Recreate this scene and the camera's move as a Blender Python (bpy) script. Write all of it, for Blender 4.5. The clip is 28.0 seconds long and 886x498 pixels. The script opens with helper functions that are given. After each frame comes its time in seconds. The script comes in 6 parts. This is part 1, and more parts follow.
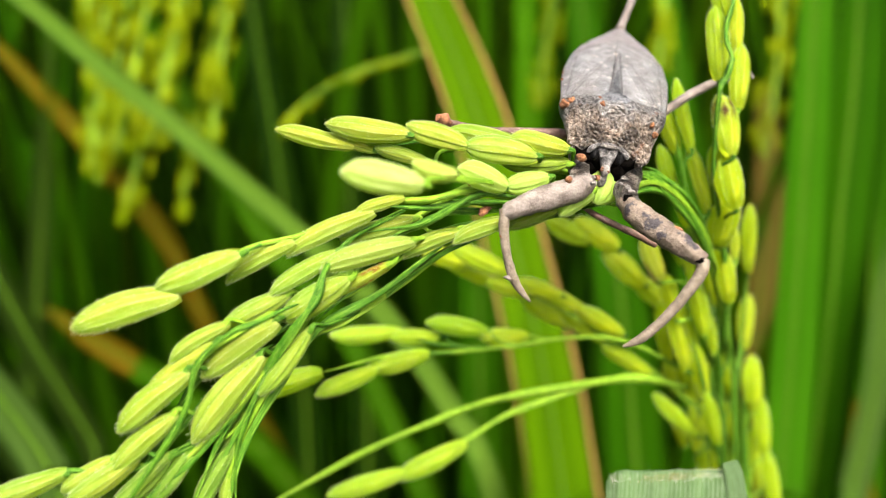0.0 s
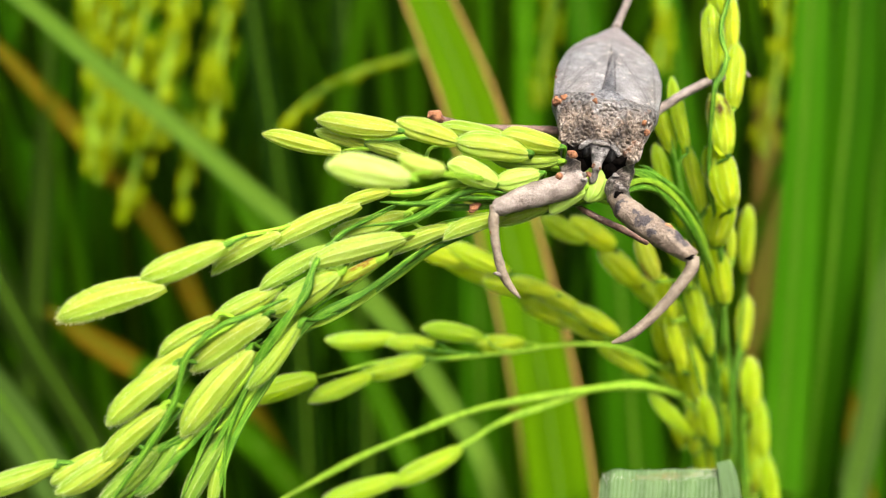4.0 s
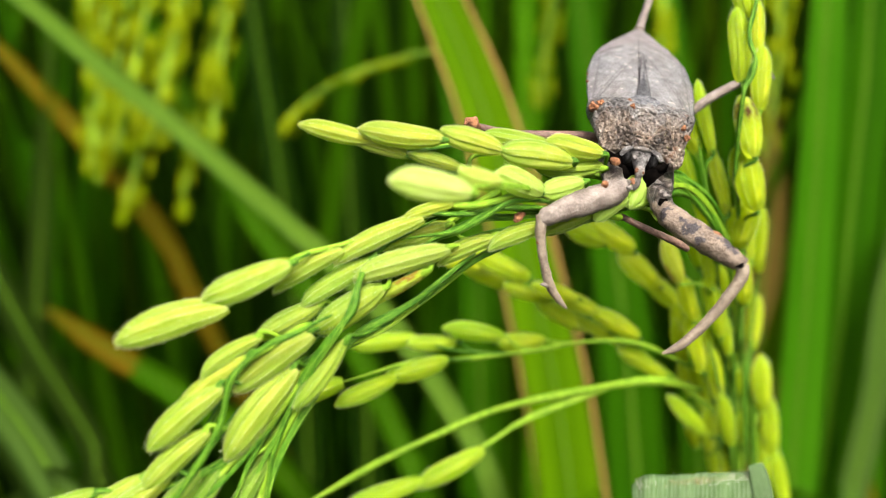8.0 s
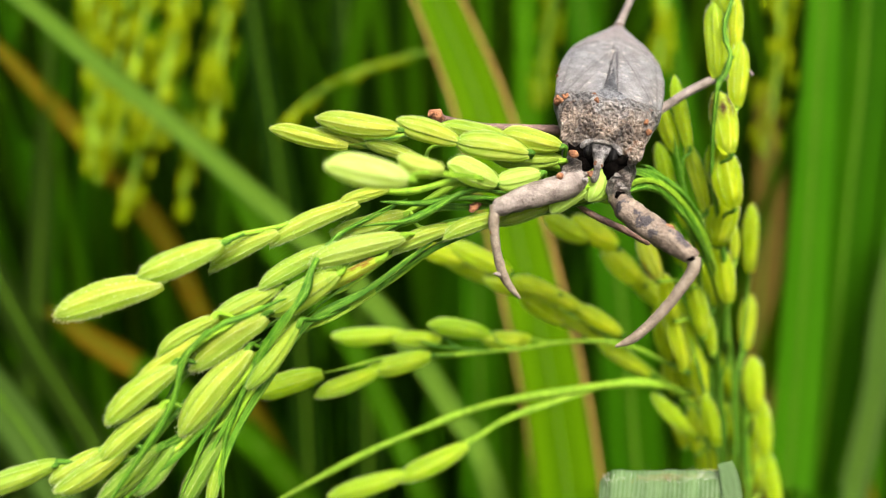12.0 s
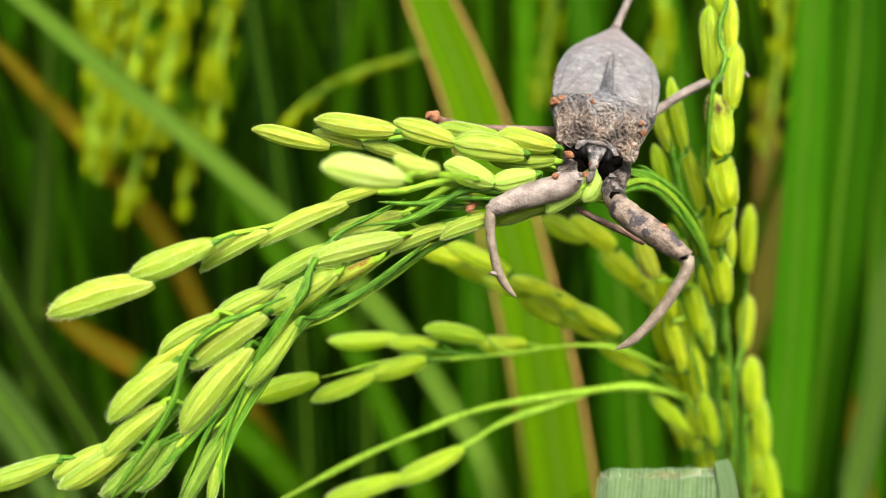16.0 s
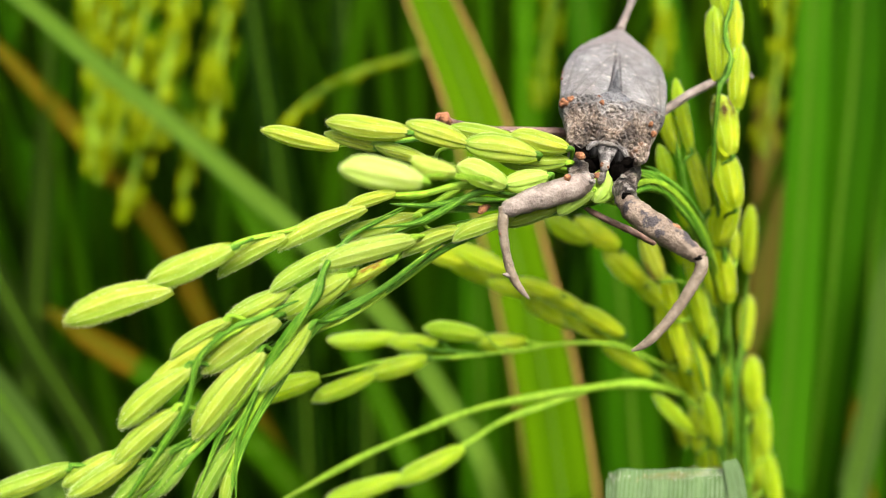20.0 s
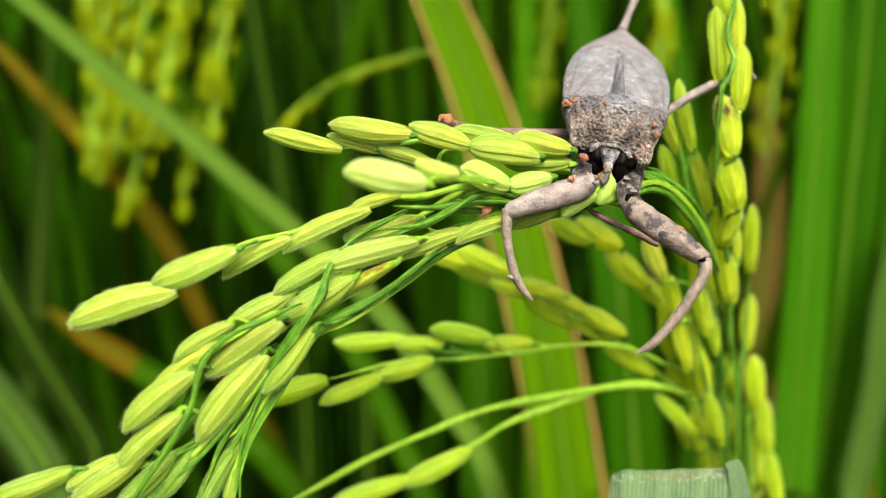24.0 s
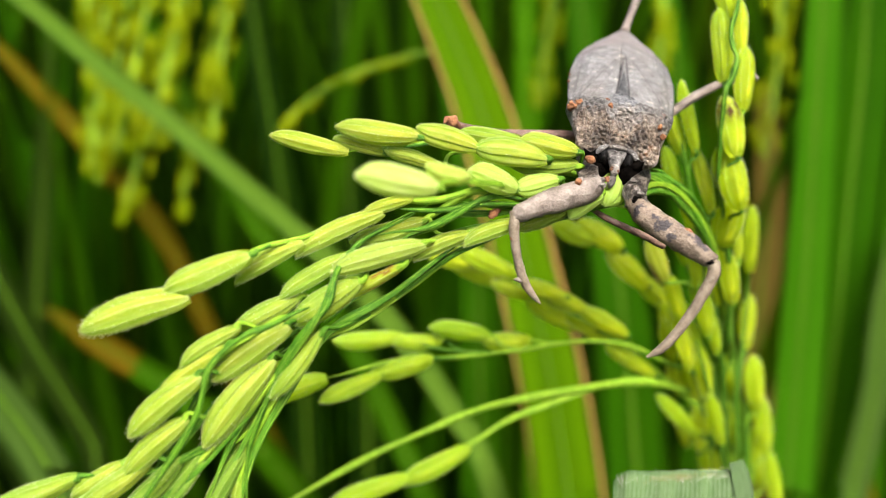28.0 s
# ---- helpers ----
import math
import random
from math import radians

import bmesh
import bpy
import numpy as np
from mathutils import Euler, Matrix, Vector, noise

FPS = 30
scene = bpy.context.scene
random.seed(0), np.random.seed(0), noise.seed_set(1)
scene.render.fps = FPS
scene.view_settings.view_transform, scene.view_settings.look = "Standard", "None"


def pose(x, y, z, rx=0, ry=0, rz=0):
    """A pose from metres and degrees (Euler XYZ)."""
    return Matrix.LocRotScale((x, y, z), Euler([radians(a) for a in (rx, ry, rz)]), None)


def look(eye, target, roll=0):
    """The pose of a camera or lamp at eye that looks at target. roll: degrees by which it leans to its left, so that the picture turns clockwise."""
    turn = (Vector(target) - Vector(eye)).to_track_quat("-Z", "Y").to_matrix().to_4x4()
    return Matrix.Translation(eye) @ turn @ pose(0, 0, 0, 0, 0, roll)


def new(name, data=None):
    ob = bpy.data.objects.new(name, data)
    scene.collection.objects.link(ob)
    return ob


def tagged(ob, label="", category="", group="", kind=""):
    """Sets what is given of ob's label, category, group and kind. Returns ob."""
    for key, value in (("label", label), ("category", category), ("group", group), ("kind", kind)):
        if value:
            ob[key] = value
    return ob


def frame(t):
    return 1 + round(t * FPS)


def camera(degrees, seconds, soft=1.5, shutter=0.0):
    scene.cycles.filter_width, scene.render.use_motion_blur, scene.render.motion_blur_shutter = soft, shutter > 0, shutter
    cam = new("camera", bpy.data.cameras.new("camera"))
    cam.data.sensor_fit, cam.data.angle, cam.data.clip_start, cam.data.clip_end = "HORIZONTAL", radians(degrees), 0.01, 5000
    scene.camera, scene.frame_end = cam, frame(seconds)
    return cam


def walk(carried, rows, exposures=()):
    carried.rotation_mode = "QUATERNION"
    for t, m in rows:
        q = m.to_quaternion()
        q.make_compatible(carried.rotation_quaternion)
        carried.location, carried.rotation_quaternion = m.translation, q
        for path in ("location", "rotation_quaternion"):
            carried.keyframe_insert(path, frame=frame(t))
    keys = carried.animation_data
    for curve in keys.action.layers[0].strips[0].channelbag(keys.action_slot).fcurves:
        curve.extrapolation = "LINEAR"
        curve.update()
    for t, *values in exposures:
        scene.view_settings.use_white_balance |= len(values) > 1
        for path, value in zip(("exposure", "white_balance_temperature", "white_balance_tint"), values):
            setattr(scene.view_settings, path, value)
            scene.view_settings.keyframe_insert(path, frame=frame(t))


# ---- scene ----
# ---- camera: held still, close to the rice ----
cam = camera(60, 28.0, soft=0.5)
cam.data.dof.use_dof = True
cam.data.dof.focus_distance = 0.0890
cam.data.dof.aperture_fstop = 13.0
EYE, AIM = (0.0, -0.09035, 0.97936), (0.0, 0.0, 0.95)
walk(cam, [(0.0, look(EYE, AIM)), (28.0, look(EYE, AIM))], [(0.0, 1.82), (3.5, 1.82), (5.5, 1.69), (28.0, 1.67)])

# ---- light: bright hazy sky, soft high sun ----
SUN_FROM = Vector((0.14, -0.50, 0.86)).normalized()
world = bpy.data.worlds.new("sky")
scene.world = world
world.use_nodes = True
sky = world.node_tree.nodes.new("ShaderNodeTexSky")
sky.sky_type = 'NISHITA'
sky.sun_disc = False
sky.sun_elevation = math.asin(SUN_FROM.z)
sky.sun_rotation = math.atan2(SUN_FROM.x, SUN_FROM.y)
sky.air_density, sky.dust_density, sky.ozone_density = 0.45, 8.0, 0.0
back = world.node_tree.nodes["Background"]
world.node_tree.links.new(sky.outputs[0], back.inputs[0])
back.inputs[1].default_value = 0.15
sun = new("sun", bpy.data.lights.new("sun", "SUN"))
sun.data.energy = 3.0
sun.data.angle = radians(34)
sun.data.color = (1.0, 0.96, 0.88)
sun.matrix_world = look(SUN_FROM, (0, 0, 0))

MM = 0.001
TILT = pose(0, 0, 0.95, -18)     # rest frame of the panicle: x across, y away, z up its own tilt


# ---- materials ----
class Nodes:
    """A small builder for node materials."""

    def __init__(self, name):
        self.mat = bpy.data.materials.new(name)
        self.mat.use_nodes = True
        self.tree = self.mat.node_tree
        self.tree.nodes.clear()
        self.out = self.add("ShaderNodeOutputMaterial")

    def add(self, kind, **values):
        node = self.tree.nodes.new(kind)
        for key, value in values.items():
            node.inputs[key.replace("_", " ")].default_value = value
        return node

    def link(self, a, b):
        self.tree.links.new(a, b)

    def coords(self, scale=(1, 1, 1), which="Object"):
        c = self.add("ShaderNodeTexCoord")
        m = self.add("ShaderNodeMapping")
        m.inputs["Scale"].default_value = scale
        self.link(c.outputs[which], m.inputs["Vector"])
        return m.outputs["Vector"]

    def noise(self, vec, scale, detail=4.0, rough=0.55):
        n = self.add("ShaderNodeTexNoise", Scale=scale, Detail=detail, Roughness=rough)
        self.link(vec, n.inputs["Vector"])
        return n.outputs["Fac"]

    def ramp(self, fac, stops):
        r = self.add("ShaderNodeValToRGB")
        els = r.color_ramp.elements
        while len(els) < len(stops):
            els.new(0.5)
        for e, (p, c) in zip(els, stops):
            e.position, e.color = p, (*c, 1)
        self.link(fac, r.inputs[0])
        return r.outputs[0]

    def mix(self, fac, a, b, kind="MIX"):
        m = self.tree.nodes.new("ShaderNodeMix")
        m.data_type, m.blend_type = "RGBA", kind
        for sock, value in ((m.inputs[0], fac), (m.inputs[6], a), (m.inputs[7], b)):
            if isinstance(value, (int, float)):
                sock.default_value = value
            elif isinstance(value, tuple):
                sock.default_value = (*value, 1)
            else:
                self.link(value, sock)
        return m.outputs[2]

    def math(self, op, a, b=0.0):
        m = self.add("ShaderNodeMath")
        m.operation = op
        for sock, value in zip(m.inputs, (a, b)):
            if isinstance(value, (int, float)):
                sock.default_value = value
            else:
                self.link(value, sock)
        return m.outputs[0]

    def finish(self, color, rough, bump=None, strength=0.3, dist=0.0003, glow=0.0, glow_color=None, spec=0.5):
        """glow: the share of light that passes through (thin leaf)."""
        p = self.add("ShaderNodeBsdfPrincipled")
        p.inputs["Specular IOR Level"].default_value = spec
        if isinstance(color, tuple):
            p.inputs["Base Color"].default_value = (*color, 1)
        else:
            self.link(color, p.inputs["Base Color"])
        if isinstance(rough, (int, float)):
            p.inputs["Roughness"].default_value = rough
        else:
            self.link(rough, p.inputs["Roughness"])
        normal = None
        if bump is not None:
            b = self.add("ShaderNodeBump", Strength=strength, Distance=dist)
            self.link(bump, b.inputs["Height"])
            self.link(b.outputs[0], p.inputs["Normal"])
        last = p.outputs[0]
        if glow:
            t = self.add("ShaderNodeBsdfTranslucent")
            if glow_color is None:
                glow_color = color
            if isinstance(glow_color, tuple):
                t.inputs[0].default_value = (*glow_color, 1)
            else:
                self.link(glow_color, t.inputs[0])
            m = self.add("ShaderNodeMixShader")
            m.inputs[0].default_value = glow
            self.link(last, m.inputs[1])
            self.link(t.outputs[0], m.inputs[2])
            last = m.outputs[0]
        self.link(last, self.out.inputs[0])
        return self.mat


def hull_material(name, low, high, edge, through_color, rusty=False, glow=0.50, spec=0.3, rim=0.8, mottle=0.0):
    """Rice hull: UV x runs round it (0 the small inner scale, 0.5 the keel of the big outer one) and y along it."""
    n = Nodes(name)
    uv = n.add("ShaderNodeUVMap").outputs[0]
    sep = n.add("ShaderNodeSeparateXYZ")
    n.link(uv, sep.inputs[0])
    info = n.add("ShaderNodeObjectInfo")
    m = n.add("ShaderNodeMapping")
    m.inputs["Scale"].default_value = (26, 3.0, 1)
    n.link(uv, m.inputs["Vector"])
    shift = n.add("ShaderNodeCombineXYZ")
    n.link(n.math("MULTIPLY", info.outputs["Random"], 40.0), shift.inputs[0])
    n.link(shift.outputs[0], m.inputs["Location"])
    grain = n.noise(m.outputs[0], 1.0, 4.0)
    blotch = n.noise(n.coords((2.2, 2.2, 1.3), "Generated"), 2.0, 3.0)
    half = n.math("ABSOLUTE", n.math("SUBTRACT", sep.outputs[0], 0.5))      # 0 at the outer keel, 0.5 at the inner one
    half = n.math("ADD", half, n.math("MULTIPLY", n.math("SUBTRACT", n.noise(m.outputs[0], 0.5, 2.0), 0.5), 0.02))

    def grey(*stops):
        return [(p, (v, v, v)) for p, v in stops]

    body = n.ramp(half, grey((0.0, 0.15), (0.07, 0.35), (0.16, 0.8), (0.27, 1.0), (0.31, 0.75), (0.36, 0.55), (0.42, 0.8), (0.5, 0.3)))
    along = n.ramp(sep.outputs[1], grey((0.0, 0.95), (0.25, 1.0), (0.65, 0.8), (0.88, 0.45), (1.0, 0.25)))
    warm = n.math("MULTIPLY", n.math("MULTIPLY", body, along), n.math("ADD", n.math("MULTIPLY", blotch, 1.2), 0.22))
    base = n.mix(warm, low, high)
    base = n.mix(n.ramp(grain, grey((0.45, 0), (0.70, 0.35))), base, edge)
    nerve = n.ramp(half, grey((0.0, 0.9), (0.012, 0.5), (0.025, 0), (0.088, 0), (0.10, 0.7), (0.112, 0), (0.198, 0), (0.21, 0.75), (0.222, 0), (0.425, 0), (0.437, 0.5), (0.45, 0), (0.475, 0), (0.49, 0.8), (0.5, 0.9)))
    broken = n.math("MULTIPLY", nerve, n.math("ADD", 0.25, n.math("MULTIPLY", n.noise(n.coords((3, 3, 9), "Generated"), 3.0, 3.0), 1.1)))
    # rim strengthens the pale keels and nerves: backlit edge glow painted in.
    base = n.mix(n.math("MULTIPLY", broken, rim), base, edge)
    seam = n.ramp(half, grey((0.303, 0), (0.312, 0.8), (0.322, 0.8), (0.345, 0)))
    base = n.mix(n.math("MULTIPLY", seam, 0.75), base, tuple(v * 0.5 for v in low))
    tips = n.ramp(sep.outputs[1], grey((0.0, 0.5), (0.10, 0), (0.93, 0), (1.0, 0.5)))
    col = n.mix(tips, base, edge)
    shade = n.ramp(info.outputs["Random"], [(0.0, (0.70, 0.86, 0.62)), (0.3, (0.9, 0.97, 0.9)), (0.65, (1, 1, 1)), (0.85, (1.1, 1.02, 0.8)), (1.0, (1.10, 1.07, 1.8))])
    col = n.mix(1.0, col, shade, "MULTIPLY")
    freckle = n.ramp(n.noise(n.coords((7, 7, 12), "Generated"), 2.0, 4.0, 0.7), grey((0.66, 0), (0.72, 0.55)))
    col = n.mix(freckle, col, (0.20, 0.15, 0.02))
    if mottle:      # ripening patches of deeper green and straw
        col = n.mix(n.math("MULTIPLY", n.ramp(n.noise(n.coords((2.6, 2.6, 1.6), "Generated"), 1.4, 3.0, 0.6), grey((0.44, 1), (0.56, 0))), mottle), col, (0.10, 0.20, 0.004))
        col = n.mix(n.math("MULTIPLY", n.ramp(n.noise(n.coords((1.8, 1.8, 2.4), "Generated"), 2.3, 3.0, 0.6), grey((0.57, 0), (0.66, 1))), mottle * 0.7), col, (0.42, 0.30, 0.05))
    if rusty:
        area = n.ramp(sep.outputs[1], grey((0.05, 0), (0.18, 1), (0.5, 1), (0.7, 0)) if rusty != "dark" else grey((0.48, 0), (0.62, 1), (0.84, 1), (0.94, 0)))
        patch = n.ramp(n.noise(n.coords((1.5, 1.5, 1.5), "Generated"), 1.7, 5.0, 0.7), grey((0.51, 0), (0.57, 1)) if rusty != "dark" else grey((0.36, 0), (0.52, 1)))
        spot = n.mix(1.0, area, patch, "MULTIPLY")
        col = n.mix(spot, col, (0.27, 0.085, 0.014) if rusty != "dark" else (0.07, 0.035, 0.008))
        through_color = n.mix(spot, through_color, (0.22, 0.05, 0.006))
    patch = n.ramp(n.noise(n.coords((1.8, 1.8, 1.2), "Generated"), 3.0, 4.0, 0.65), grey((0.38, 0.8), (0.55, 0)))
    col = n.mix(n.math("MULTIPLY", patch, 0.6), col, low)
    rows = n.add("ShaderNodeTexVoronoi", Scale=1.0)
    spread = n.add("ShaderNodeMapping")
    spread.inputs["Scale"].default_value = (60, 50, 1)
    n.link(uv, spread.inputs["Vector"])
    n.link(spread.outputs[0], rows.inputs["Vector"])
    wart = n.ramp(rows.outputs["Distance"], grey((0.10, 1), (0.42, 0)))
    col = n.mix(n.math("MULTIPLY", wart, 0.16), col, edge)
    bumps = n.math("ADD", n.math("MULTIPLY", wart, 0.25), n.math("ADD", n.math("MULTIPLY", grain, 0.7), n.math("MULTIPLY", n.noise(n.coords((9, 9, 18), "Generated"), 3.0, 2.0), 0.5)))
    return n.finish(col, 0.36, bumps, 0.6, 0.0004, glow=glow, glow_color=n.mix(0.38, col, through_color), spec=spec)


def leaf_material(name, low, high, vein, glow=0.4, brown=None, lines=90.0, dusty=0.0, rough=0.66, spec=0.01, nerves=0):
    """Grass blade: UV x runs across the blade and y along it."""
    n = Nodes(name)
    uv = n.add("ShaderNodeUVMap").outputs[0]
    sep = n.add("ShaderNodeSeparateXYZ")
    n.link(uv, sep.inputs[0])
    m = n.add("ShaderNodeMapping")
    m.inputs["Scale"].default_value = (lines, 1.2, 1)
    n.link(uv, m.inputs["Vector"])
    ribs = n.noise(m.outputs[0], 1.0, 3.0, 0.6)
    big = n.noise(n.coords((1, 1, 1)), 38.0, 3.0)
    col = n.mix(big, low, high)
    col = n.mix(n.ramp(ribs, [(0.45, (0, 0, 0)), (0.7, (0.6, 0.6, 0.6))]), col, vein)
    wide = n.add("ShaderNodeMapping")
    wide.inputs["Scale"].default_value = (7.0, 0.35, 1)
    n.link(uv, wide.inputs["Vector"])
    band_noise = n.noise(wide.outputs[0], 1.0, 3.0, 0.6)
    col = n.mix(1.0, col, n.ramp(band_noise, [(0.34, (0.5, 0.55, 0.5)), (0.5, (0.95, 0.95, 0.95)), (0.66, (1.55, 1.4, 1.5))]), "MULTIPLY")
    if nerves:
        line = n.math("POWER", n.math("MAXIMUM", n.math("COSINE", n.math("MULTIPLY", sep.outputs[0], 2 * math.pi * nerves)), 0.0), 3.0)
        col = n.mix(n.math("MULTIPLY", line, n.math("MULTIPLY", n.noise(n.coords(), 700.0, 3.0), 1.3)), col, vein)
        ribs = n.math("ADD", ribs, line)
    if dusty:
        col = n.mix(n.math("MULTIPLY", n.noise(n.coords(), 900.0, 4.0), dusty), col, (0.5, 0.55, 0.42))
    if brown:
        away = n.math("ABSOLUTE", n.math("SUBTRACT", sep.outputs[0], 0.5))
        wob = n.math("ADD", away, n.math("MULTIPLY", n.math("SUBTRACT", n.noise(n.coords(), 60.0), 0.5), 0.10))
        col = n.mix(n.ramp(wob, [(0.27, (0, 0, 0)), (0.35, (1, 1, 1))]), col, brown)
    return n.finish(col, rough, ribs, 0.5, 0.0002, glow=glow, glow_color=n.mix(0.55, col, (0.30, 0.50, 0.004)), spec=spec)


def rough_material(name, low, mid, high, scale, rough=0.75, strength=0.8, dist=0.0004, spots=None, spec=0.35, spread=0.15):
    """Chitin, mud and soil: blotches at two scales and a grainy relief."""
    n = Nodes(name)
    v = n.coords()
    a, b = n.noise(v, scale, 6.0, 0.65), n.noise(v, scale * 5.5, 5.0, 0.6)
    col = n.ramp(n.math("ADD", n.math("MULTIPLY", a, 0.65), n.math("MULTIPLY", b, 0.35)), [(0.5 - spread, low), (0.5, mid), (0.5 + spread, high)])
    if spots:
        s = n.ramp(n.noise(v, scale * 0.75, 5.0, 0.6), [(0.53, (0, 0, 0)), (0.555, (1, 1, 1))])
        col = n.mix(s, col, spots)
    return n.finish(col, rough, n.math("ADD", a, b), strength, dist, spec=spec)


HULL = hull_material("rice_hull", (0.115, 0.255, 0.010), (0.39, 0.43, 0.030), (0.58, 0.60, 0.19), (0.56, 0.66, 0.010))
# Dull green hull, darkened further: shade among the lowest grains put into its colour.
HULL_DULL_SHADED = hull_material("rice_hull_dull_shaded", (0.05, 0.145, 0.006), (0.16, 0.27, 0.015), (0.34, 0.45, 0.09), (0.26, 0.42, 0.01), glow=0.4)
# Same painted-in backlight as HULL_LIT, plus a brown stain.
HULL_STAINED = hull_material("rice_hull_stained", (0.21, 0.41, 0.004), (0.60, 0.68, 0.009), (0.80, 0.84, 0.12), (0.85, 0.90, 0.006), rusty="dark", glow=0.66, rim=1.0)
HULL_FUZZY = hull_material("rice_hull_fuzzy", (0.24, 0.34, 0.03), (0.38, 0.44, 0.07), (0.54, 0.58, 0.24), (0.46, 0.56, 0.05))
HULL_RUST = hull_material("rice_hull_rusty", (0.30, 0.42, 0.012), (0.48, 0.55, 0.03), (0.6, 0.6, 0.18), (0.62, 0.62, 0.01), rusty=True)
# Brighter copy of the hull: backlight on the far sprays painted into its colour.
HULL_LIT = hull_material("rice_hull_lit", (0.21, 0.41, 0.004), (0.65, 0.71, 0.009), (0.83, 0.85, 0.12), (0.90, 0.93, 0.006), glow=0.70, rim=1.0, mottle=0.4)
# Greener hull of the low sprays, with less backlight painted in.
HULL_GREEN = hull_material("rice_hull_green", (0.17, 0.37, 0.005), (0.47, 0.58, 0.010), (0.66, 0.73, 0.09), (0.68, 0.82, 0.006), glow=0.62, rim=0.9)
HULL_PALE = hull_material("rice_hull_pale", (0.29, 0.44, 0.05), (0.41, 0.51, 0.10), (0.54, 0.61, 0.25), (0.68, 0.84, 0.14))
HULL_FAR = hull_material("rice_hull_far", (0.12, 0.19, 0.001), (0.23, 0.285, 0.002), (0.27, 0.31, 0.003), (0.36, 0.43, 0.002), spec=0.03)
HAIR = Nodes("hull_hair").finish((0.62, 0.70, 0.34), 0.5, glow=0.4, spec=0.2)
WOOL = Nodes("white_leaf_hair").finish((0.5, 0.5, 0.36), 0.6, glow=0.3, spec=0.2)


def stalk_material(name, low, high, pale):
    """Ridged green stalk: UV x runs round it, with pale ribs on the ridges and fine length-wise streaks."""
    n = Nodes(name)
    g = n.noise(n.coords((1, 1, 1)), 900.0, 4.0)
    col = n.ramp(g, [(0.3, low), (0.7, high)])
    m = n.add("ShaderNodeMapping")
    m.inputs["Scale"].default_value = (22, 0.9, 1)
    uv = n.add("ShaderNodeUVMap").outputs[0]
    n.link(uv, m.inputs["Vector"])
    streak = n.noise(m.outputs[0], 1.0, 4.0, 0.6)
    col = n.mix(n.ramp(streak, [(0.53, (0, 0, 0)), (0.62, (0.8, 0.8, 0.8))]), col, pale)
    return n.finish(col, 0.42, n.math("ADD", g, streak), 0.7, 0.0003, glow=0.25, spec=0.15)


STALK = stalk_material("rice_stalk", (0.10, 0.23, 0.010), (0.22, 0.38, 0.02), (0.34, 0.50, 0.05))
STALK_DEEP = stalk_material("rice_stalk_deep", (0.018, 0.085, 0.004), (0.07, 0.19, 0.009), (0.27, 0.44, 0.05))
BLADE = leaf_material("blade_green", (0.0103, 0.0461, 0.0004), (0.0208, 0.0707, 0.0005), (0.026, 0.0799, 0.0012), glow=0.28)
BLADE_BRIGHT = leaf_material("blade_bright", (0.0221, 0.0948, 0.0004), (0.0392, 0.1294, 0.0006), (0.0491, 0.1438, 0.0019))
BLADE_UPRIGHT = leaf_material("blade_upright", (0.0145, 0.075, 0.0006), (0.028, 0.104, 0.0016), (0.036, 0.118, 0.004))
BLADE_SIDE = leaf_material("blade_side", (0.022, 0.052, 0.0060), (0.037, 0.073, 0.011), (0.045, 0.084, 0.017), glow=0.33)
# Leaf green cut to near black: shade inside the stand painted in.
BLADE_SHADED = leaf_material("blade_shaded", (0.0017, 0.0069, 0.0002), (0.0038, 0.0134, 0.0003), (0.005, 0.016, 0.0005), glow=0.12)
BLADE_MID = leaf_material("blade_mid", (0.0065, 0.036, 0.0002), (0.014, 0.058, 0.0003), (0.018, 0.064, 0.0006), glow=0.32)
BLADE_GREY = leaf_material("blade_grey", (0.0055, 0.0145, 0.0012), (0.0098, 0.021, 0.002), (0.012, 0.0235, 0.0028), glow=0.3)
BLADE_PALE = leaf_material("blade_pale", (0.0451, 0.1058, 0.0084), (0.0762, 0.1455, 0.0148), (0.0902, 0.1654, 0.0212), glow=0.35)
BLADE_EDGED = leaf_material("blade_brown_edged", (0.034, 0.094, 0.0004), (0.053, 0.122, 0.0005), (0.066, 0.142, 0.0016))
STRAW = leaf_material("dry_straw", (0.17, 0.108, 0.025), (0.26, 0.175, 0.046), (0.22, 0.145, 0.04), glow=0.25)
RIB = leaf_material("leaf_midrib", (0.045, 0.11, 0.005), (0.07, 0.143, 0.01), (0.08, 0.154, 0.015))
BLADE_RUST = leaf_material("blade_rusty", (0.060, 0.036, 0.0015), (0.105, 0.062, 0.0028), (0.1144, 0.1002, 0.0042))
WITHERED = leaf_material("blade_withered", (0.04, 0.028, 0.0048), (0.08, 0.052, 0.0096), (0.088, 0.072, 0.016), glow=0.25)
FLAG = leaf_material("flag_leaf_frosted", (0.017, 0.051, 0.0090), (0.028, 0.072, 0.016), (0.115, 0.19, 0.076), glow=0.25, lines=150.0, dusty=0.12, rough=0.6, nerves=27)
CHITIN = rough_material("grey_brown_wing_case", (0.1209, 0.107, 0.095), (0.2093, 0.1908, 0.1757), (0.3069, 0.2886, 0.2755), 1500.0, 0.42, 0.8, 0.00025)


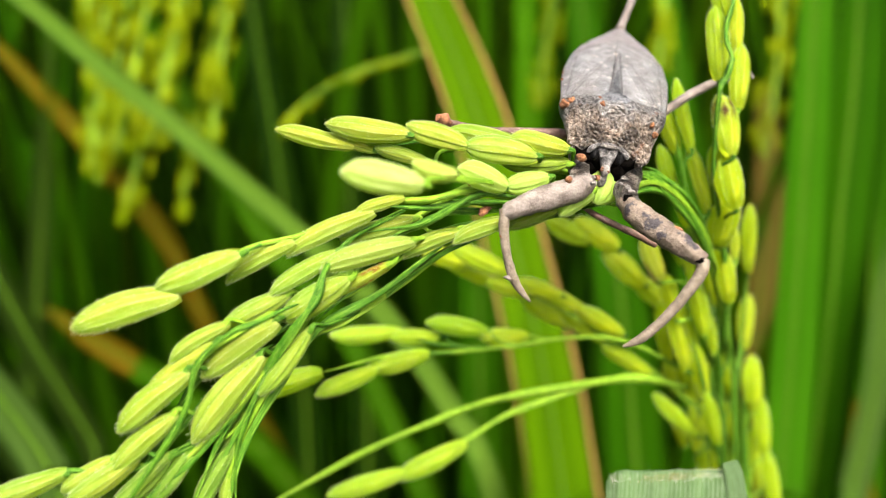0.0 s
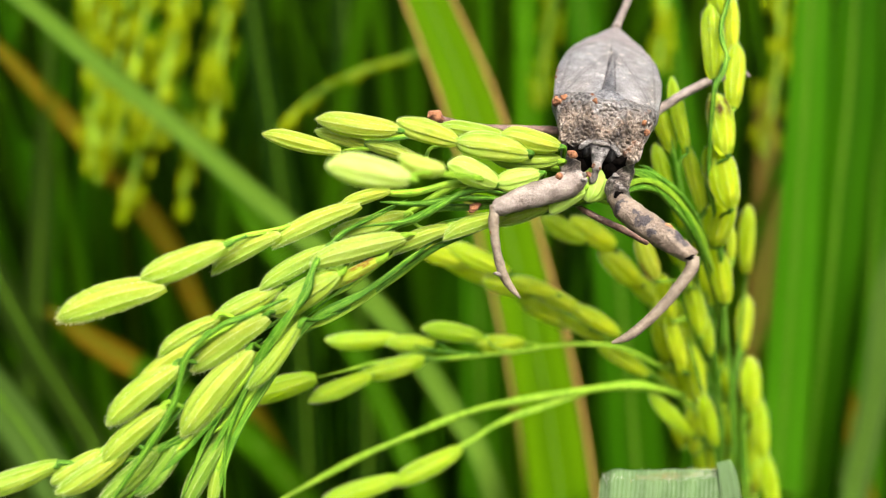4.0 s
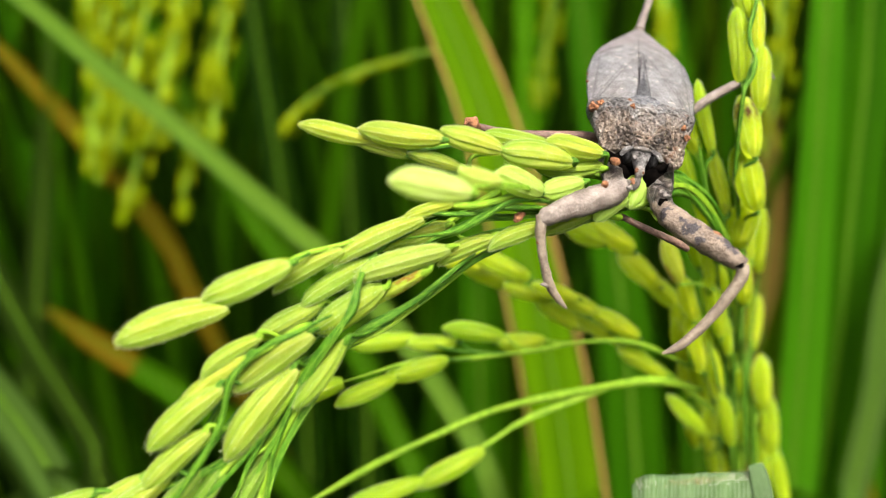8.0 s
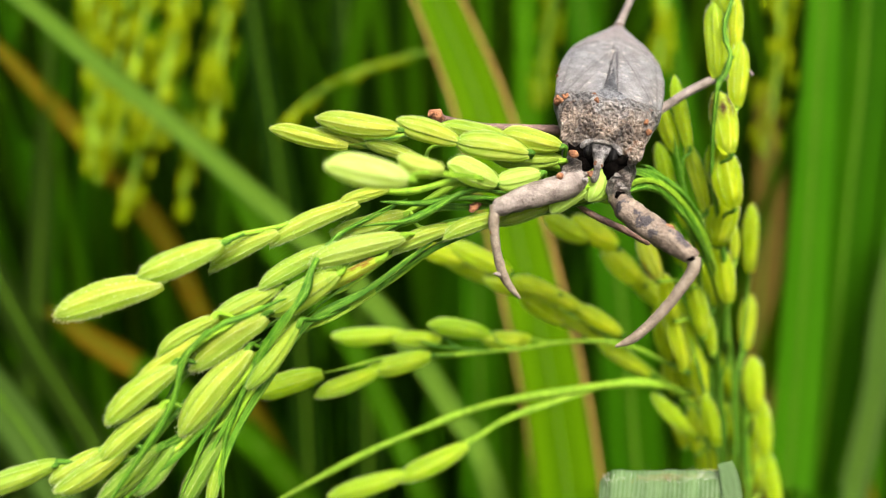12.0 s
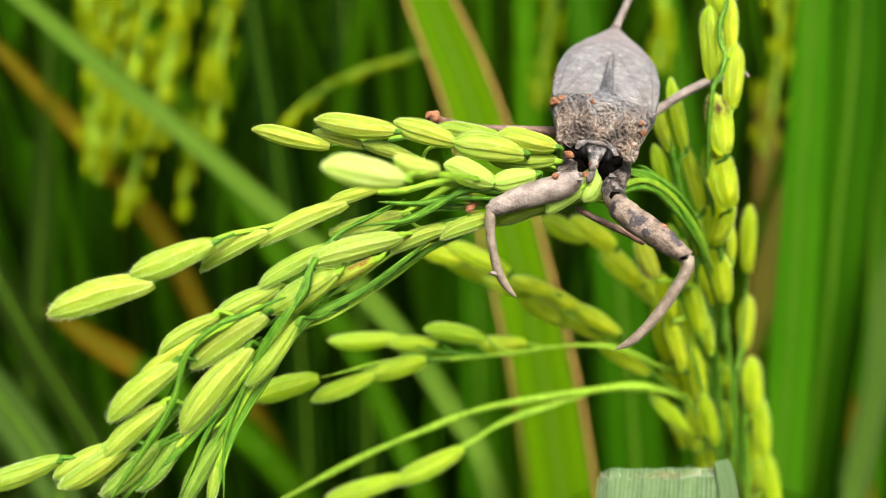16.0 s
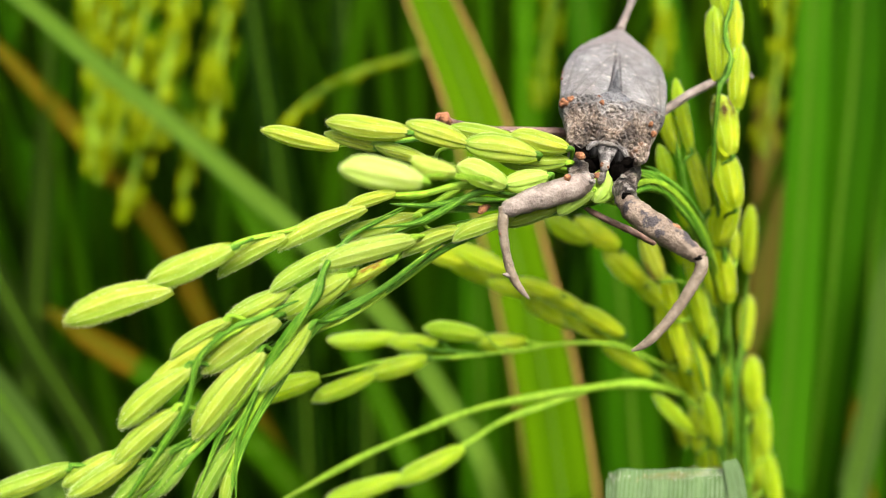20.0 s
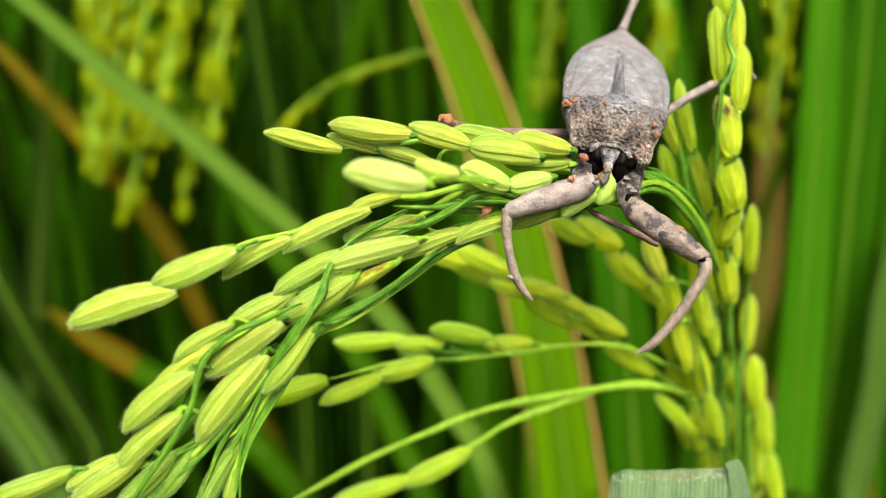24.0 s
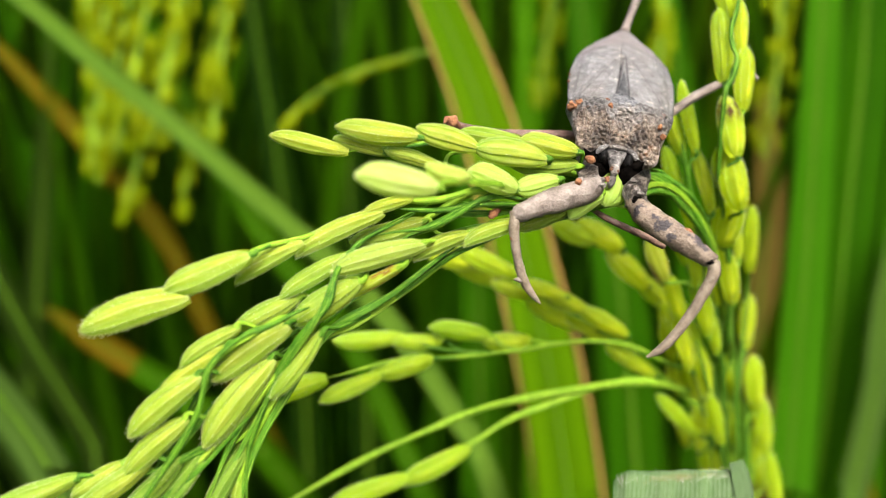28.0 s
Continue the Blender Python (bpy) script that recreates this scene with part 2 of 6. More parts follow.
def wing_material():
    n = Nodes("grey_brown_wing_case")
    streak = n.noise(n.coords((0.45, 0.6, 1.0)), 1500.0, 6.0, 0.65)
    fine = n.noise(n.coords(), 5200.0, 4.0, 0.6)
    big = n.noise(n.coords(), 260.0, 3.0)
    col = n.ramp(n.math("ADD", n.math("MULTIPLY", streak, 0.6), n.math("MULTIPLY", fine, 0.4)), [(0.33, (0.062, 0.064, 0.067)), (0.5, (0.172, 0.174, 0.178)), (0.66, (0.36, 0.362, 0.366))])
    col = n.mix(n.ramp(big, [(0.4, (0, 0, 0)), (0.7, (0.35, 0.35, 0.35))]), col, (0.17, 0.145, 0.125))
    speck = n.ramp(n.noise(n.coords((0.5, 1.2, 1.0)), 1500.0, 2.0), [(0.64, (0, 0, 0)), (0.70, (1, 1, 1))])
    col = n.mix(speck, col, (0.5, 0.45, 0.4))
    pos = n.add("ShaderNodeSeparateXYZ")
    n.link(n.coords((1000, 1000, 1000)), pos.inputs[0])
    x, y = n.math("ABSOLUTE", pos.outputs[0]), pos.outputs[1]
    for start, lead, slope, low, high, depth in ((0.14, 20.5, 0.062, 10.0, 20.5, 0.85), (1.0, 19.5, 0.42, 9.0, 19.5, 0.55), (1.6, 19.5, 0.40, 9.0, 18.5, 0.3), (5.6, 18.0, 0.05, 9.0, 26.0, 0.5)):
        off = n.math("ABSOLUTE", n.math("SUBTRACT", x, n.math("ADD", n.math("MULTIPLY", n.math("SUBTRACT", lead, y), slope), start)))
        inside = n.math("MULTIPLY", n.math("GREATER_THAN", y, low), n.math("LESS_THAN", y, high))
        line = n.math("MULTIPLY", n.math("LESS_THAN", n.math("ADD", off, n.math("MULTIPLY", fine, 0.12)), 0.19), inside)
        col = n.mix(n.math("MULTIPLY", line, depth), col, (0.045, 0.042, 0.042))
    tip = n.math("GREATER_THAN", n.math("ADD", y, n.math("MULTIPLY", x, 0.75)), 25.5)
    col = n.mix(n.math("MULTIPLY", tip, 0.6), col, (0.215, 0.185, 0.178))
    rim = n.math("ABSOLUTE", n.math("SUBTRACT", n.math("ADD", y, n.math("MULTIPLY", x, 0.75)), 25.5))
    col = n.mix(n.math("MULTIPLY", n.math("LESS_THAN", rim, 0.16), 0.45), col, (0.06, 0.055, 0.05))
    return n.finish(col, 0.34, n.math("ADD", streak, n.math("MULTIPLY", fine, 0.7)), 0.4, 0.0003, spec=0.5)


WING = wing_material()


def pronotum_material():
    """Mud-crusted in front, bare grey towards the wings, with pale scurf."""
    n = Nodes("muddy_pronotum_plate")
    v = n.coords()
    a, b = n.noise(v, 620.0, 6.0, 0.65), n.noise(v, 2600.0, 5.0, 0.65)
    both = n.math("ADD", n.math("MULTIPLY", a, 0.55), n.math("MULTIPLY", b, 0.45))
    crust = n.ramp(both, [(0.34, (0.024, 0.016, 0.011)), (0.46, (0.105, 0.079, 0.058)), (0.56, (0.21, 0.170, 0.135)), (0.68, (0.46, 0.41, 0.345))])
    bare = n.ramp(both, [(0.34, (0.05, 0.05, 0.052)), (0.5, (0.135, 0.134, 0.133)), (0.66, (0.27, 0.268, 0.265))])
    pos = n.add("ShaderNodeSeparateXYZ")
    n.link(n.coords((1000, 1000, 1000)), pos.inputs[0])
    edge = n.math("ADD", n.math("MULTIPLY", pos.outputs[1], 0.1), n.math("MULTIPLY", n.math("SUBTRACT", n.noise(v, 420.0, 4.0, 0.6), 0.5), 0.9))
    col = n.mix(n.ramp(edge, [(0.32, (0, 0, 0)), (0.62, (1, 1, 1))]), crust, bare)
    wet = n.ramp(n.noise(v, 210.0, 4.0, 0.6), [(0.38, (0.30, 0.27, 0.24)), (0.52, (0.92, 0.89, 0.85)), (0.64, (1.35, 1.34, 1.32))])
    col = n.mix(1.0, col, wet, "MULTIPLY")
    rust = n.ramp(n.noise(v, 480.0, 5.0, 0.7), [(0.59, (0, 0, 0)), (0.68, (0.65, 0.65, 0.65))])
    col = n.mix(rust, col, (0.19, 0.085, 0.038))
    cells = n.add("ShaderNodeTexVoronoi", Scale=1900.0)
    n.link(v, cells.inputs["Vector"])
    relief = n.math("ADD", n.math("ADD", a, n.math("MULTIPLY", b, 0.8)), n.math("MULTIPLY", cells.outputs["Distance"], -0.9))
    return n.finish(col, 0.3, relief, 1.0, 0.0014, spec=0.7)


PRONOTUM = pronotum_material()
PLATE = rough_material("blue_grey_plate", (0.03, 0.03, 0.032), (0.115, 0.12, 0.128), (0.25, 0.258, 0.27), 1100.0, 0.42, 1.0, 0.0006)
COXA = rough_material("dark_leg_base", (0.006, 0.004, 0.003), (0.030, 0.022, 0.016), (0.25, 0.215, 0.18), 1000.0, 0.34, 1.0, 0.0009, spread=0.14, spec=0.6)
LIMB = rough_material("mottled_leg", (0.034, 0.025, 0.019), (0.120, 0.099, 0.084), (0.21, 0.183, 0.160), 640.0, 0.45, 0.7, 0.0004, spread=0.17)
LIMB_BLOTCHED = rough_material("blotched_leg", (0.034, 0.023, 0.015), (0.112, 0.085, 0.062), (0.20, 0.158, 0.12), 620.0, 0.45, 0.7, 0.0004, spread=0.17, spots=(0.022, 0.018, 0.020))
LIMB_PALE = rough_material("pale_tibia", (0.050, 0.037, 0.025), (0.128, 0.103, 0.074), (0.205, 0.175, 0.135), 700.0, 0.48, 0.6, 0.0003, spread=0.18)
FACE = rough_material("grey_mottled_face", (0.006, 0.005, 0.005), (0.080, 0.074, 0.07), (0.34, 0.33, 0.32), 950.0, 0.35, 1.0, 0.0005, spread=0.15, spec=0.6)
FLAKE = rough_material("pale_scurf", (0.05, 0.043, 0.036), (0.16, 0.145, 0.13), (0.34, 0.32, 0.30), 1300.0, 0.45, 1.0, 0.0005)
LIMB_DARK = rough_material("dark_leg", (0.025, 0.014, 0.01), (0.09, 0.05, 0.035), (0.2, 0.13, 0.1), 500.0, 0.5, 0.6, 0.0003)
# Near-black colour: shade under the body and in hollows, also dark knees.
BLACK_SHADE = rough_material("black_shade", (0.0008, 0.0007, 0.0006), (0.0015, 0.0012, 0.001), (0.006, 0.005, 0.004), 900.0, 0.8, 0.8, spec=0.01)
EYE_BLACK = rough_material("black_eye", (0.001, 0.001, 0.001), (0.002, 0.002, 0.002), (0.012, 0.011, 0.011), 900.0, 0.45, 0.5, spec=0.1)
MUD = rough_material("orange_mud", (0.05, 0.018, 0.007), (0.15, 0.058, 0.022), (0.30, 0.14, 0.06), 900.0, 0.8, 0.9)
SOIL = rough_material("wet_soil", (0.012, 0.01, 0.006), (0.03, 0.022, 0.013), (0.06, 0.045, 0.028), 30.0, 0.5, 0.8, 0.01)


# ---- building blocks ----
def part(name, bm, material, parent, label="", m=None):
    """Link a bmesh as one mesh object under parent."""
    me = bpy.data.meshes.new(name)
    bm.to_mesh(me)
    bm.free()
    me.materials.append(material)
    for p in me.polygons:
        p.use_smooth = True
    return place(name, me, parent, label, m)


def place(name, me, parent, label="", m=None):
    ob = new(name, me)
    ob.parent = parent
    if m is not None:
        ob.matrix_basis = m
    if label:
        ob["label"] = label
    return ob


def smooth_line(points, steps=6):
    """Catmull-Rom line through tuples of any length."""
    pts = [np.array(p, float) for p in points]
    pts = [2 * pts[0] - pts[1], *pts, 2 * pts[-1] - pts[-2]]
    out = []
    for a, b, c, d in zip(pts, pts[1:], pts[2:], pts[3:]):
        for k in range(steps):
            t = k / steps
            out.append(0.5 * (2 * b + (c - a) * t + (2 * a - 5 * b + 4 * c - d) * t * t + (3 * b - a - 3 * c + d) * t ** 3))
    return out + [pts[-2]]


def tube(bm, line, seg=8, flat=1.0, rough=0.0, rng=None, ridge=0.0, ribs=()):
    """line: rows x, y, z, radius in metres. ribs: shares of the radius round the section."""
    rings, side = [], None
    uv = bm.loops.layers.uv.verify()
    for i, p in enumerate(line):
        a, b = line[max(i - 1, 0)], line[min(i + 1, len(line) - 1)]
        way = Vector(b[:3] - a[:3]).normalized()
        if side is None:
            side = way.cross(Vector((0.3, -1, 0.2))).normalized()
        side = (side - way * side.dot(way)).normalized()
        up = way.cross(side)
        ring = []
        for k in range(seg):
            w = 2 * math.pi * k / seg
            r = p[3] * (1 + (rng.uniform(-rough, rough) if rough else 0)) * (1 - ridge * (k % 2)) * (ribs[k % len(ribs)] if ribs else 1)
            ring.append(bm.verts.new(Vector(p[:3]) + side * (math.cos(w) * r) + up * (math.sin(w) * r * flat)))
        rings.append(ring)
    for i, (a, b) in enumerate(zip(rings, rings[1:])):
        for k in range(seg):
            f = bm.faces.new((a[k], a[(k + 1) % seg], b[(k + 1) % seg], b[k]))
            for loop, c in zip(f.loops, ((k, i), (k + 1, i), (k + 1, i + 1), (k, i + 1))):
                loop[uv].uv = (c[0] / seg, c[1] / 8)
    bm.faces.new(rings[0][::-1])
    bm.faces.new(rings[-1])
    return bm


def mm_line(points, steps=6):
    return [p * MM for p in smooth_line(points, steps)]


def blade_mesh(line, widths, normal, fold=0.18, thick=0.00025, across=6, curl=0.0, level=None):
    """A grass blade: closed thin strip, V-folded at its midrib. line: points in metres; widths: full widths there."""
    bm = bmesh.new()
    uv = bm.loops.layers.uv.new("UVMap")
    rows = smooth_line([(*p, w) for p, w in zip(line, widths)], 7)
    top, low, nrm = [], [], Vector(normal)
    for i, p in enumerate(rows):
        a, b = rows[max(i - 1, 0)], rows[min(i + 1, len(rows) - 1)]
        way = Vector(b[:3] - a[:3]).normalized()
        side = Vector(level) if level else way.cross(nrm).normalized()
        up = side.cross(way)
        t, l = [], []
        for k in range(across + 1):
            u = k / across * 2 - 1
            lift = abs(u) * fold + curl * u * u
            q = Vector(p[:3]) + side * (u * p[3] / 2) + up * (lift * p[3] / 2)
            t.append(bm.verts.new(q + up * thick / 2))
            l.append(bm.verts.new(q - up * thick / 2))
        top.append(t)
        low.append(l)
    total = len(rows) - 1

    def quad(vs, uvs):
        f = bm.faces.new(vs)
        for loop, c in zip(f.loops, uvs):
            loop[uv].uv = c

    for i in range(total):
        y0, y1 = i / total, (i + 1) / total
        for k in range(across):
            x0, x1 = k / across, (k + 1) / across
            quad((top[i][k], top[i + 1][k], top[i + 1][k + 1], top[i][k + 1]), ((x0, y0), (x0, y1), (x1, y1), (x1, y0)))
            quad((low[i][k], low[i][k + 1], low[i + 1][k + 1], low[i + 1][k]), ((x0, y0), (x1, y0), (x1, y1), (x0, y1)))
        for k in (0, across):
            quad((top[i][k], low[i][k], low[i + 1][k], top[i + 1][k]), ((k / across, y0), (k / across, y0), (k / across, y1), (k / across, y1)))
    return bm


# ---- spikelets: a few hulls, shared by all ----
def hull_mesh(name, seed, material, hairs=True, shaggy=1.0):
    """A rice hull of length 1 along z, about 1 wide and 0.7 deep: a big keeled outer scale clasping a smaller inner one, raised nerves, a beaked tip, hairy keels."""
    rng = random.Random(seed)
    bm = bmesh.new()
    uv = bm.loops.layers.uv.new("UVMap")
    n, seg, rings = 25, 48, []
    bend, plump, hook = rng.uniform(-0.10, 0.16), rng.uniform(0.90, 1.06), rng.uniform(-0.20, -0.04)
    dent, twist = rng.uniform(0.2, 1.0), rng.uniform(-0.25, 0.25)
    turn_at = (0.0, 0.03, 0.085, 0.104, 0.125, 0.19, 0.21, 0.23, 0.29, 0.305, 0.325, 0.40, 0.437, 0.46, 0.5)
    section_x = (-1.0, -0.93, -0.76, -0.72, -0.64, -0.26, -0.16, -0.06, 0.30, 0.36, 0.38, 0.68, 0.83, 0.89, 1.0)
    section_y = (0.0, 0.20, 0.52, 0.66, 0.64, 0.93, 1.05, 0.98, 0.90, 0.90, 0.66, 0.56, 0.47, 0.30, 0.0)
    spots = (0, 0.05, 0.12, 0.24, 0.42, 0.60, 0.76, 0.88, 0.95, 0.985, 1.0)
    big = (0.16, 0.25, 0.36, 0.45, 0.53, 0.55, 0.49, 0.35, 0.20, 0.09, 0.03)
    small = (0.16, 0.23, 0.33, 0.41, 0.46, 0.47, 0.42, 0.31, 0.18, 0.06, 0.03)
    for i in range(n):
        s = i / (n - 1)
        s = s + 0.06 * math.sin(2 * math.pi * s) * -0.5
        wl, wp = (float(np.interp(s, spots, q)) * plump for q in (big, small))
        deep = 0.36 * float(np.interp(s, spots, (0.35, 0.5, 0.72, 0.9, 1.0, 1.0, 0.9, 0.68, 0.42, 0.2, 0.08)))
        swell = math.sin(math.pi * min(1, max(0, s))) ** 0.6
        ring = []
        for k in range(seg):
            half = abs(k / seg - 0.5)
            x = float(np.interp(half, turn_at, section_x))
            y = float(np.interp(half, turn_at, section_y)) * (1 if k < seg / 2 else -1)
            y *= 1 - 0.12 * dent * math.exp(-((half - 0.15) / 0.03) ** 2) * swell
            x, y = x * (wp if x > 0 else wl), y * deep
            x, y = x + y * twist * (s - 0.5), y - x * twist * (s - 0.5)
            beak = hook * max(0, (s - 0.72) / 0.28) ** 2
            buckle = 0.03 * noise.noise(Vector((x * 3, s * 5, seed))) + 0.012 * noise.noise(Vector((x * 9, s * 14, seed + 5)))
            ring.append(bm.verts.new((x + bend * (math.sin(math.pi * s) - 0.6) + beak, y + buckle, s)))
        rings.append(ring)

    def face(vs, cs):
        f = bm.faces.new(vs)
        for loop, c in zip(f.loops, cs):
            loop[uv].uv = c

    for i in range(n - 1):
        p, q, v0, v1 = rings[i], rings[i + 1], i / (n - 1), (i + 1) / (n - 1)
        for k in range(seg):
            u0, u1 = k / seg, (k + 1) / seg
            face((p[k], p[(k + 1) % seg], q[(k + 1) % seg], q[k]), ((u0, v0), (u1, v0), (u1, v1), (u0, v1)))
    face(rings[0][::-1], [(0, 0)] * seg)
    face(rings[-1], [(0, 1)] * seg)
    for sx in (-1, 1):      # two slender sterile scales that hug the foot
        tall = rng.uniform(0.16, 0.24)
        cols = []
        for q in range(5):
            z = tall * q / 4
            w = 0.13 * (1 - (q / 4) ** 1.5) + 0.012
            x = sx * (0.03 + float(np.interp(z, spots, big if sx < 0 else small))) + bend * (math.sin(math.pi * z) - 0.6)
            cols.append([bm.verts.new((x - sx * abs(y) * 0.25, y, z - 0.01)) for y in (-w, 0, w)])
        for p, q in zip(cols, cols[1:]):
            for j in (0, 1):
                face((p[j], p[j + 1], q[j + 1], q[j]), [(0.45, 0.3)] * 4)
    body_faces = len(bm.faces)
    if hairs:
        keels = (0, 1, 10, 14, 19, 23, 24, 24, 25, 29, 34, 38, 47)
        for _ in range(640):
            i = rng.randrange(3, n - 1)
            k = rng.choice(keels) if rng.random() < 0.75 else rng.randrange(seg)
            v = rings[i][k].co.copy()
            v.z += rng.uniform(-0.03, 0.03)
            out = Vector((v.x, v.y, 0)).normalized()
            long = (1.0 if k in keels else 0.45) * (0.6 + 0.7 * i / n)
            tip = v + out * rng.uniform(0.03, 0.10) * long * shaggy ** 0.5 + Vector((rng.uniform(-.02, .02), rng.uniform(-.02, .02), rng.uniform(0.008, 0.028)))
            side = out.cross(Vector((0, 0, 1))) * 0.005
            up = Vector((0, 0, 0.0025))
            vs = [bm.verts.new(v + side), bm.verts.new(v - side), bm.verts.new(v + up), bm.verts.new(tip)]
            for f in ((0, 1, 3), (1, 2, 3), (2, 0, 3)):
                face([vs[j] for j in f], [(0, 0.5)] * 3)
    me = bpy.data.meshes.new(name)
    bm.to_mesh(me)
    bm.free()
    me.materials.append(material)
    me.materials.append(HAIR)
    for i, p in enumerate(me.polygons):
        p.use_smooth = True
        p.material_index = 0 if i < body_faces else 1
    return me


HULLS = [hull_mesh("hull", s, HULL, True, 0.22) for s in (1, 2, 3, 8, 9)]
HULLS_SHAGGY = [hull_mesh("hull_shaggy", s, HULL, True, 1.0) for s in (21, 22, 23, 24, 25)]
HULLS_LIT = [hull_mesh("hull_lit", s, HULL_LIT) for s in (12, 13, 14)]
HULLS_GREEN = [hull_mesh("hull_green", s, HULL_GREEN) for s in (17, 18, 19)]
HULLS_PALE = [hull_mesh("hull_pale", s, HULL_PALE, True, 0.15) for s in (15, 16)]
HULLS_DULL_SHADED = [hull_mesh("hull_dull_shaded", s, HULL_DULL_SHADED) for s in (6,)]
HULLS_STAINED = [hull_mesh("hull_stained", 27, HULL_STAINED)]
HULLS_FUZZY = [hull_mesh("hull_fuzzy", s, HULL_FUZZY, True, 1.3) for s in (6,)]
HULLS_RUST = [hull_mesh("hull_rusty", s, HULL_RUST) for s in (7,)]
spin = random.Random(5)


LINES = {}


def spikelets(branch, rows, meshes, label="", roll=None, fat=1.0):
    """rows: foot x y z, tip x y z, width, in mm in the plant's frame."""
    for bx, by, bz, tx, ty, tz, width in rows:
        foot, tip = Vector((bx, by, bz)) * MM, Vector((tx, ty, tz)) * MM
        way = tip - foot
        z = way.normalized()
        x = Vector((0, -1, 0)).cross(z).normalized()
        turn = Matrix((x, z.cross(x), z)).transposed() @ Matrix.Rotation(spin.uniform(-0.35, 0.35) + (math.pi if spin.random() < 0.5 else 0) if roll is None else roll + spin.uniform(-0.2, 0.2), 3, 'Z')
        w = width * MM * 0.90 * fat
        m = Matrix.LocRotScale(foot, turn.to_quaternion(), (w, w, way.length * 1.03))
        place("spikelet", spin.choice(meshes), branch, label, m)
        path = LINES[branch.name]
        near = min(range(len(path)), key=lambda q: (path[q] - foot).length + 0.4 * abs((path[q] - foot).dot(z)))
        far, step = (path[near] - foot).length, near
        while step > 0 and (path[step] - path[near]).length < 1.5 * far:
            step -= 1
        root = path[step]
        if 0.0006 < far < 0.009:      # short stalk that leaves the branch at a sharp angle
            bow = root.lerp(foot, 0.55).lerp(path[near], 0.3)
            rows4 = [(*root, 0.00026), (*bow, 0.00024), (*(foot - z * 0.0006), 0.0003), (*(foot + z * 0.0001), 0.00048), (*(foot + z * 0.0005), 0.0004)]
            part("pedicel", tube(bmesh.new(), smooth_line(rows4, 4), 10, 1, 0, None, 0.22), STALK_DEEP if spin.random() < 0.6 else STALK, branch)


def branch(name, parent, points, label="", slim=1.0):
    """A thin stalk: points x, y, z, radius in mm."""
    points = [(*p[:3], p[3] * slim * (0.2 if p is points[-1] else 0.45 if p is points[0] and name == "rachis_strand" else 1)) for p in points]
    line = mm_line(points, 5)
    rng = random.Random(int(abs(points[0][0] * 70 + points[-1][2] * 31)))
    phase = rng.uniform(0, 9)
    line = [p * np.array((1, 1, 1, 1 + 0.14 * math.sin(q * 0.9 + phase) * (0 < q < len(line) - 1))) + np.array((0, 0, 0.00012 * math.sin(q * 0.7 + phase), 0)) for q, p in enumerate(line)]
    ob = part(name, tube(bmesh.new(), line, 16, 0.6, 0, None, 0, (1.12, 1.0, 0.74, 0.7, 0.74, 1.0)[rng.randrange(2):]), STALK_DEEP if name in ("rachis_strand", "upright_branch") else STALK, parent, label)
    LINES[ob.name] = [Vector(p[:3]) for p in line]
    return ob


# ---- the rice plant with its nodding panicle ----
plant = tagged(new("rice_plant"), "green rice plant with a nodding panicle of unripe grain", "rice plant")
plant.matrix_world = TILT


def culm():
    bm = bmesh.new()
    tube(bm, mm_line([(*(60.4, 64.8, -65.8), 1.1), (*(58.4, 60, -47.8), 1.0), (*(55.1, 52.8, -32.5), 0.9), (*(50.9, 43.2, -18.2), 0.75), (*(45.1, 30.4, -5.4), 0.6)]), 16, 1, 0, None, 0.16)
    return part("culm", bm, STALK, plant, "smooth green main stem")


stem = culm()
# stem below, down to the ground
foot = TILT.inverted() @ Vector((0.055, 0.09, -0.03)) * 1000
part("culm", tube(bmesh.new(), mm_line([(foot.x, foot.y, foot.z, 2.6), (*(93.4, 141.6, -829.2), 2.2), (*(58.6, 60, -63.8), 1.5)]), 8), STALK, plant)

# the bundle that bends over under the insect and carries the near sprays
main = branch("rachis", plant, [(*(43.9, 27.2, -5.3), 0.9), (*(38.6, 17.6, 1.7), 0.85), (*(32.4, 9.6, 7), 0.8), (*(26.7, 4.1, 8.7), 0.8), (*(20.4, -1.4, 6.6), 0.75), (*(14.3, -5, 4.8), 0.7), (*(7.5, -7, 3.8), 0.6), (*(1.7, -5, 2.6), 0.5), (*(-3.4, 0.2, 0.1), 0.45), (*(-10.3, 1.7, -4.6), 0.4), (*(-13.9, 0.2, -6.9), 0.35)], "bent green rachis", 0.5)
branch("rachis_strand", plant, [(*(42.4, 24, -3.4), 0.5), (*(36.3, 14.4, 3.3), 0.5), (*(31, 8.8, 7.7), 0.5), (*(25.8, 3.3, 9.6), 0.5), (*(20.9, -0.6, 8.4), 0.45)])
branch("rachis_strand", plant, [(*(40.8, 20.8, 0.1), 0.45), (*(34.8, 12, 6.4), 0.45), (*(28.8, 6.5, 9.4), 0.45), (*(24.7, 2.5, 10.3), 0.4)])
branch("rachis_strand", plant, [(*(41.6, 22.4, -2.5), 0.4), (*(34, 12, 5), 0.4), (*(27.9, 5.7, 7.9), 0.4), (*(22.1, 0.2, 6.4), 0.4), (*(15.8, -4, 6), 0.4), (*(7.4, -8, 5.2), 0.35), (*(1, -10.3, 5.7), 0.3)])
branch("rachis_strand", plant, [(*(44.8, 28.8, -9), 0.4), (*(38.2, 17.6, 0.1), 0.4), (*(32.1, 9.6, 6.1), 0.4), (*(26.9, 4.9, 8.2), 0.38), (*(21.8, 0.2, 6.9), 0.35)])
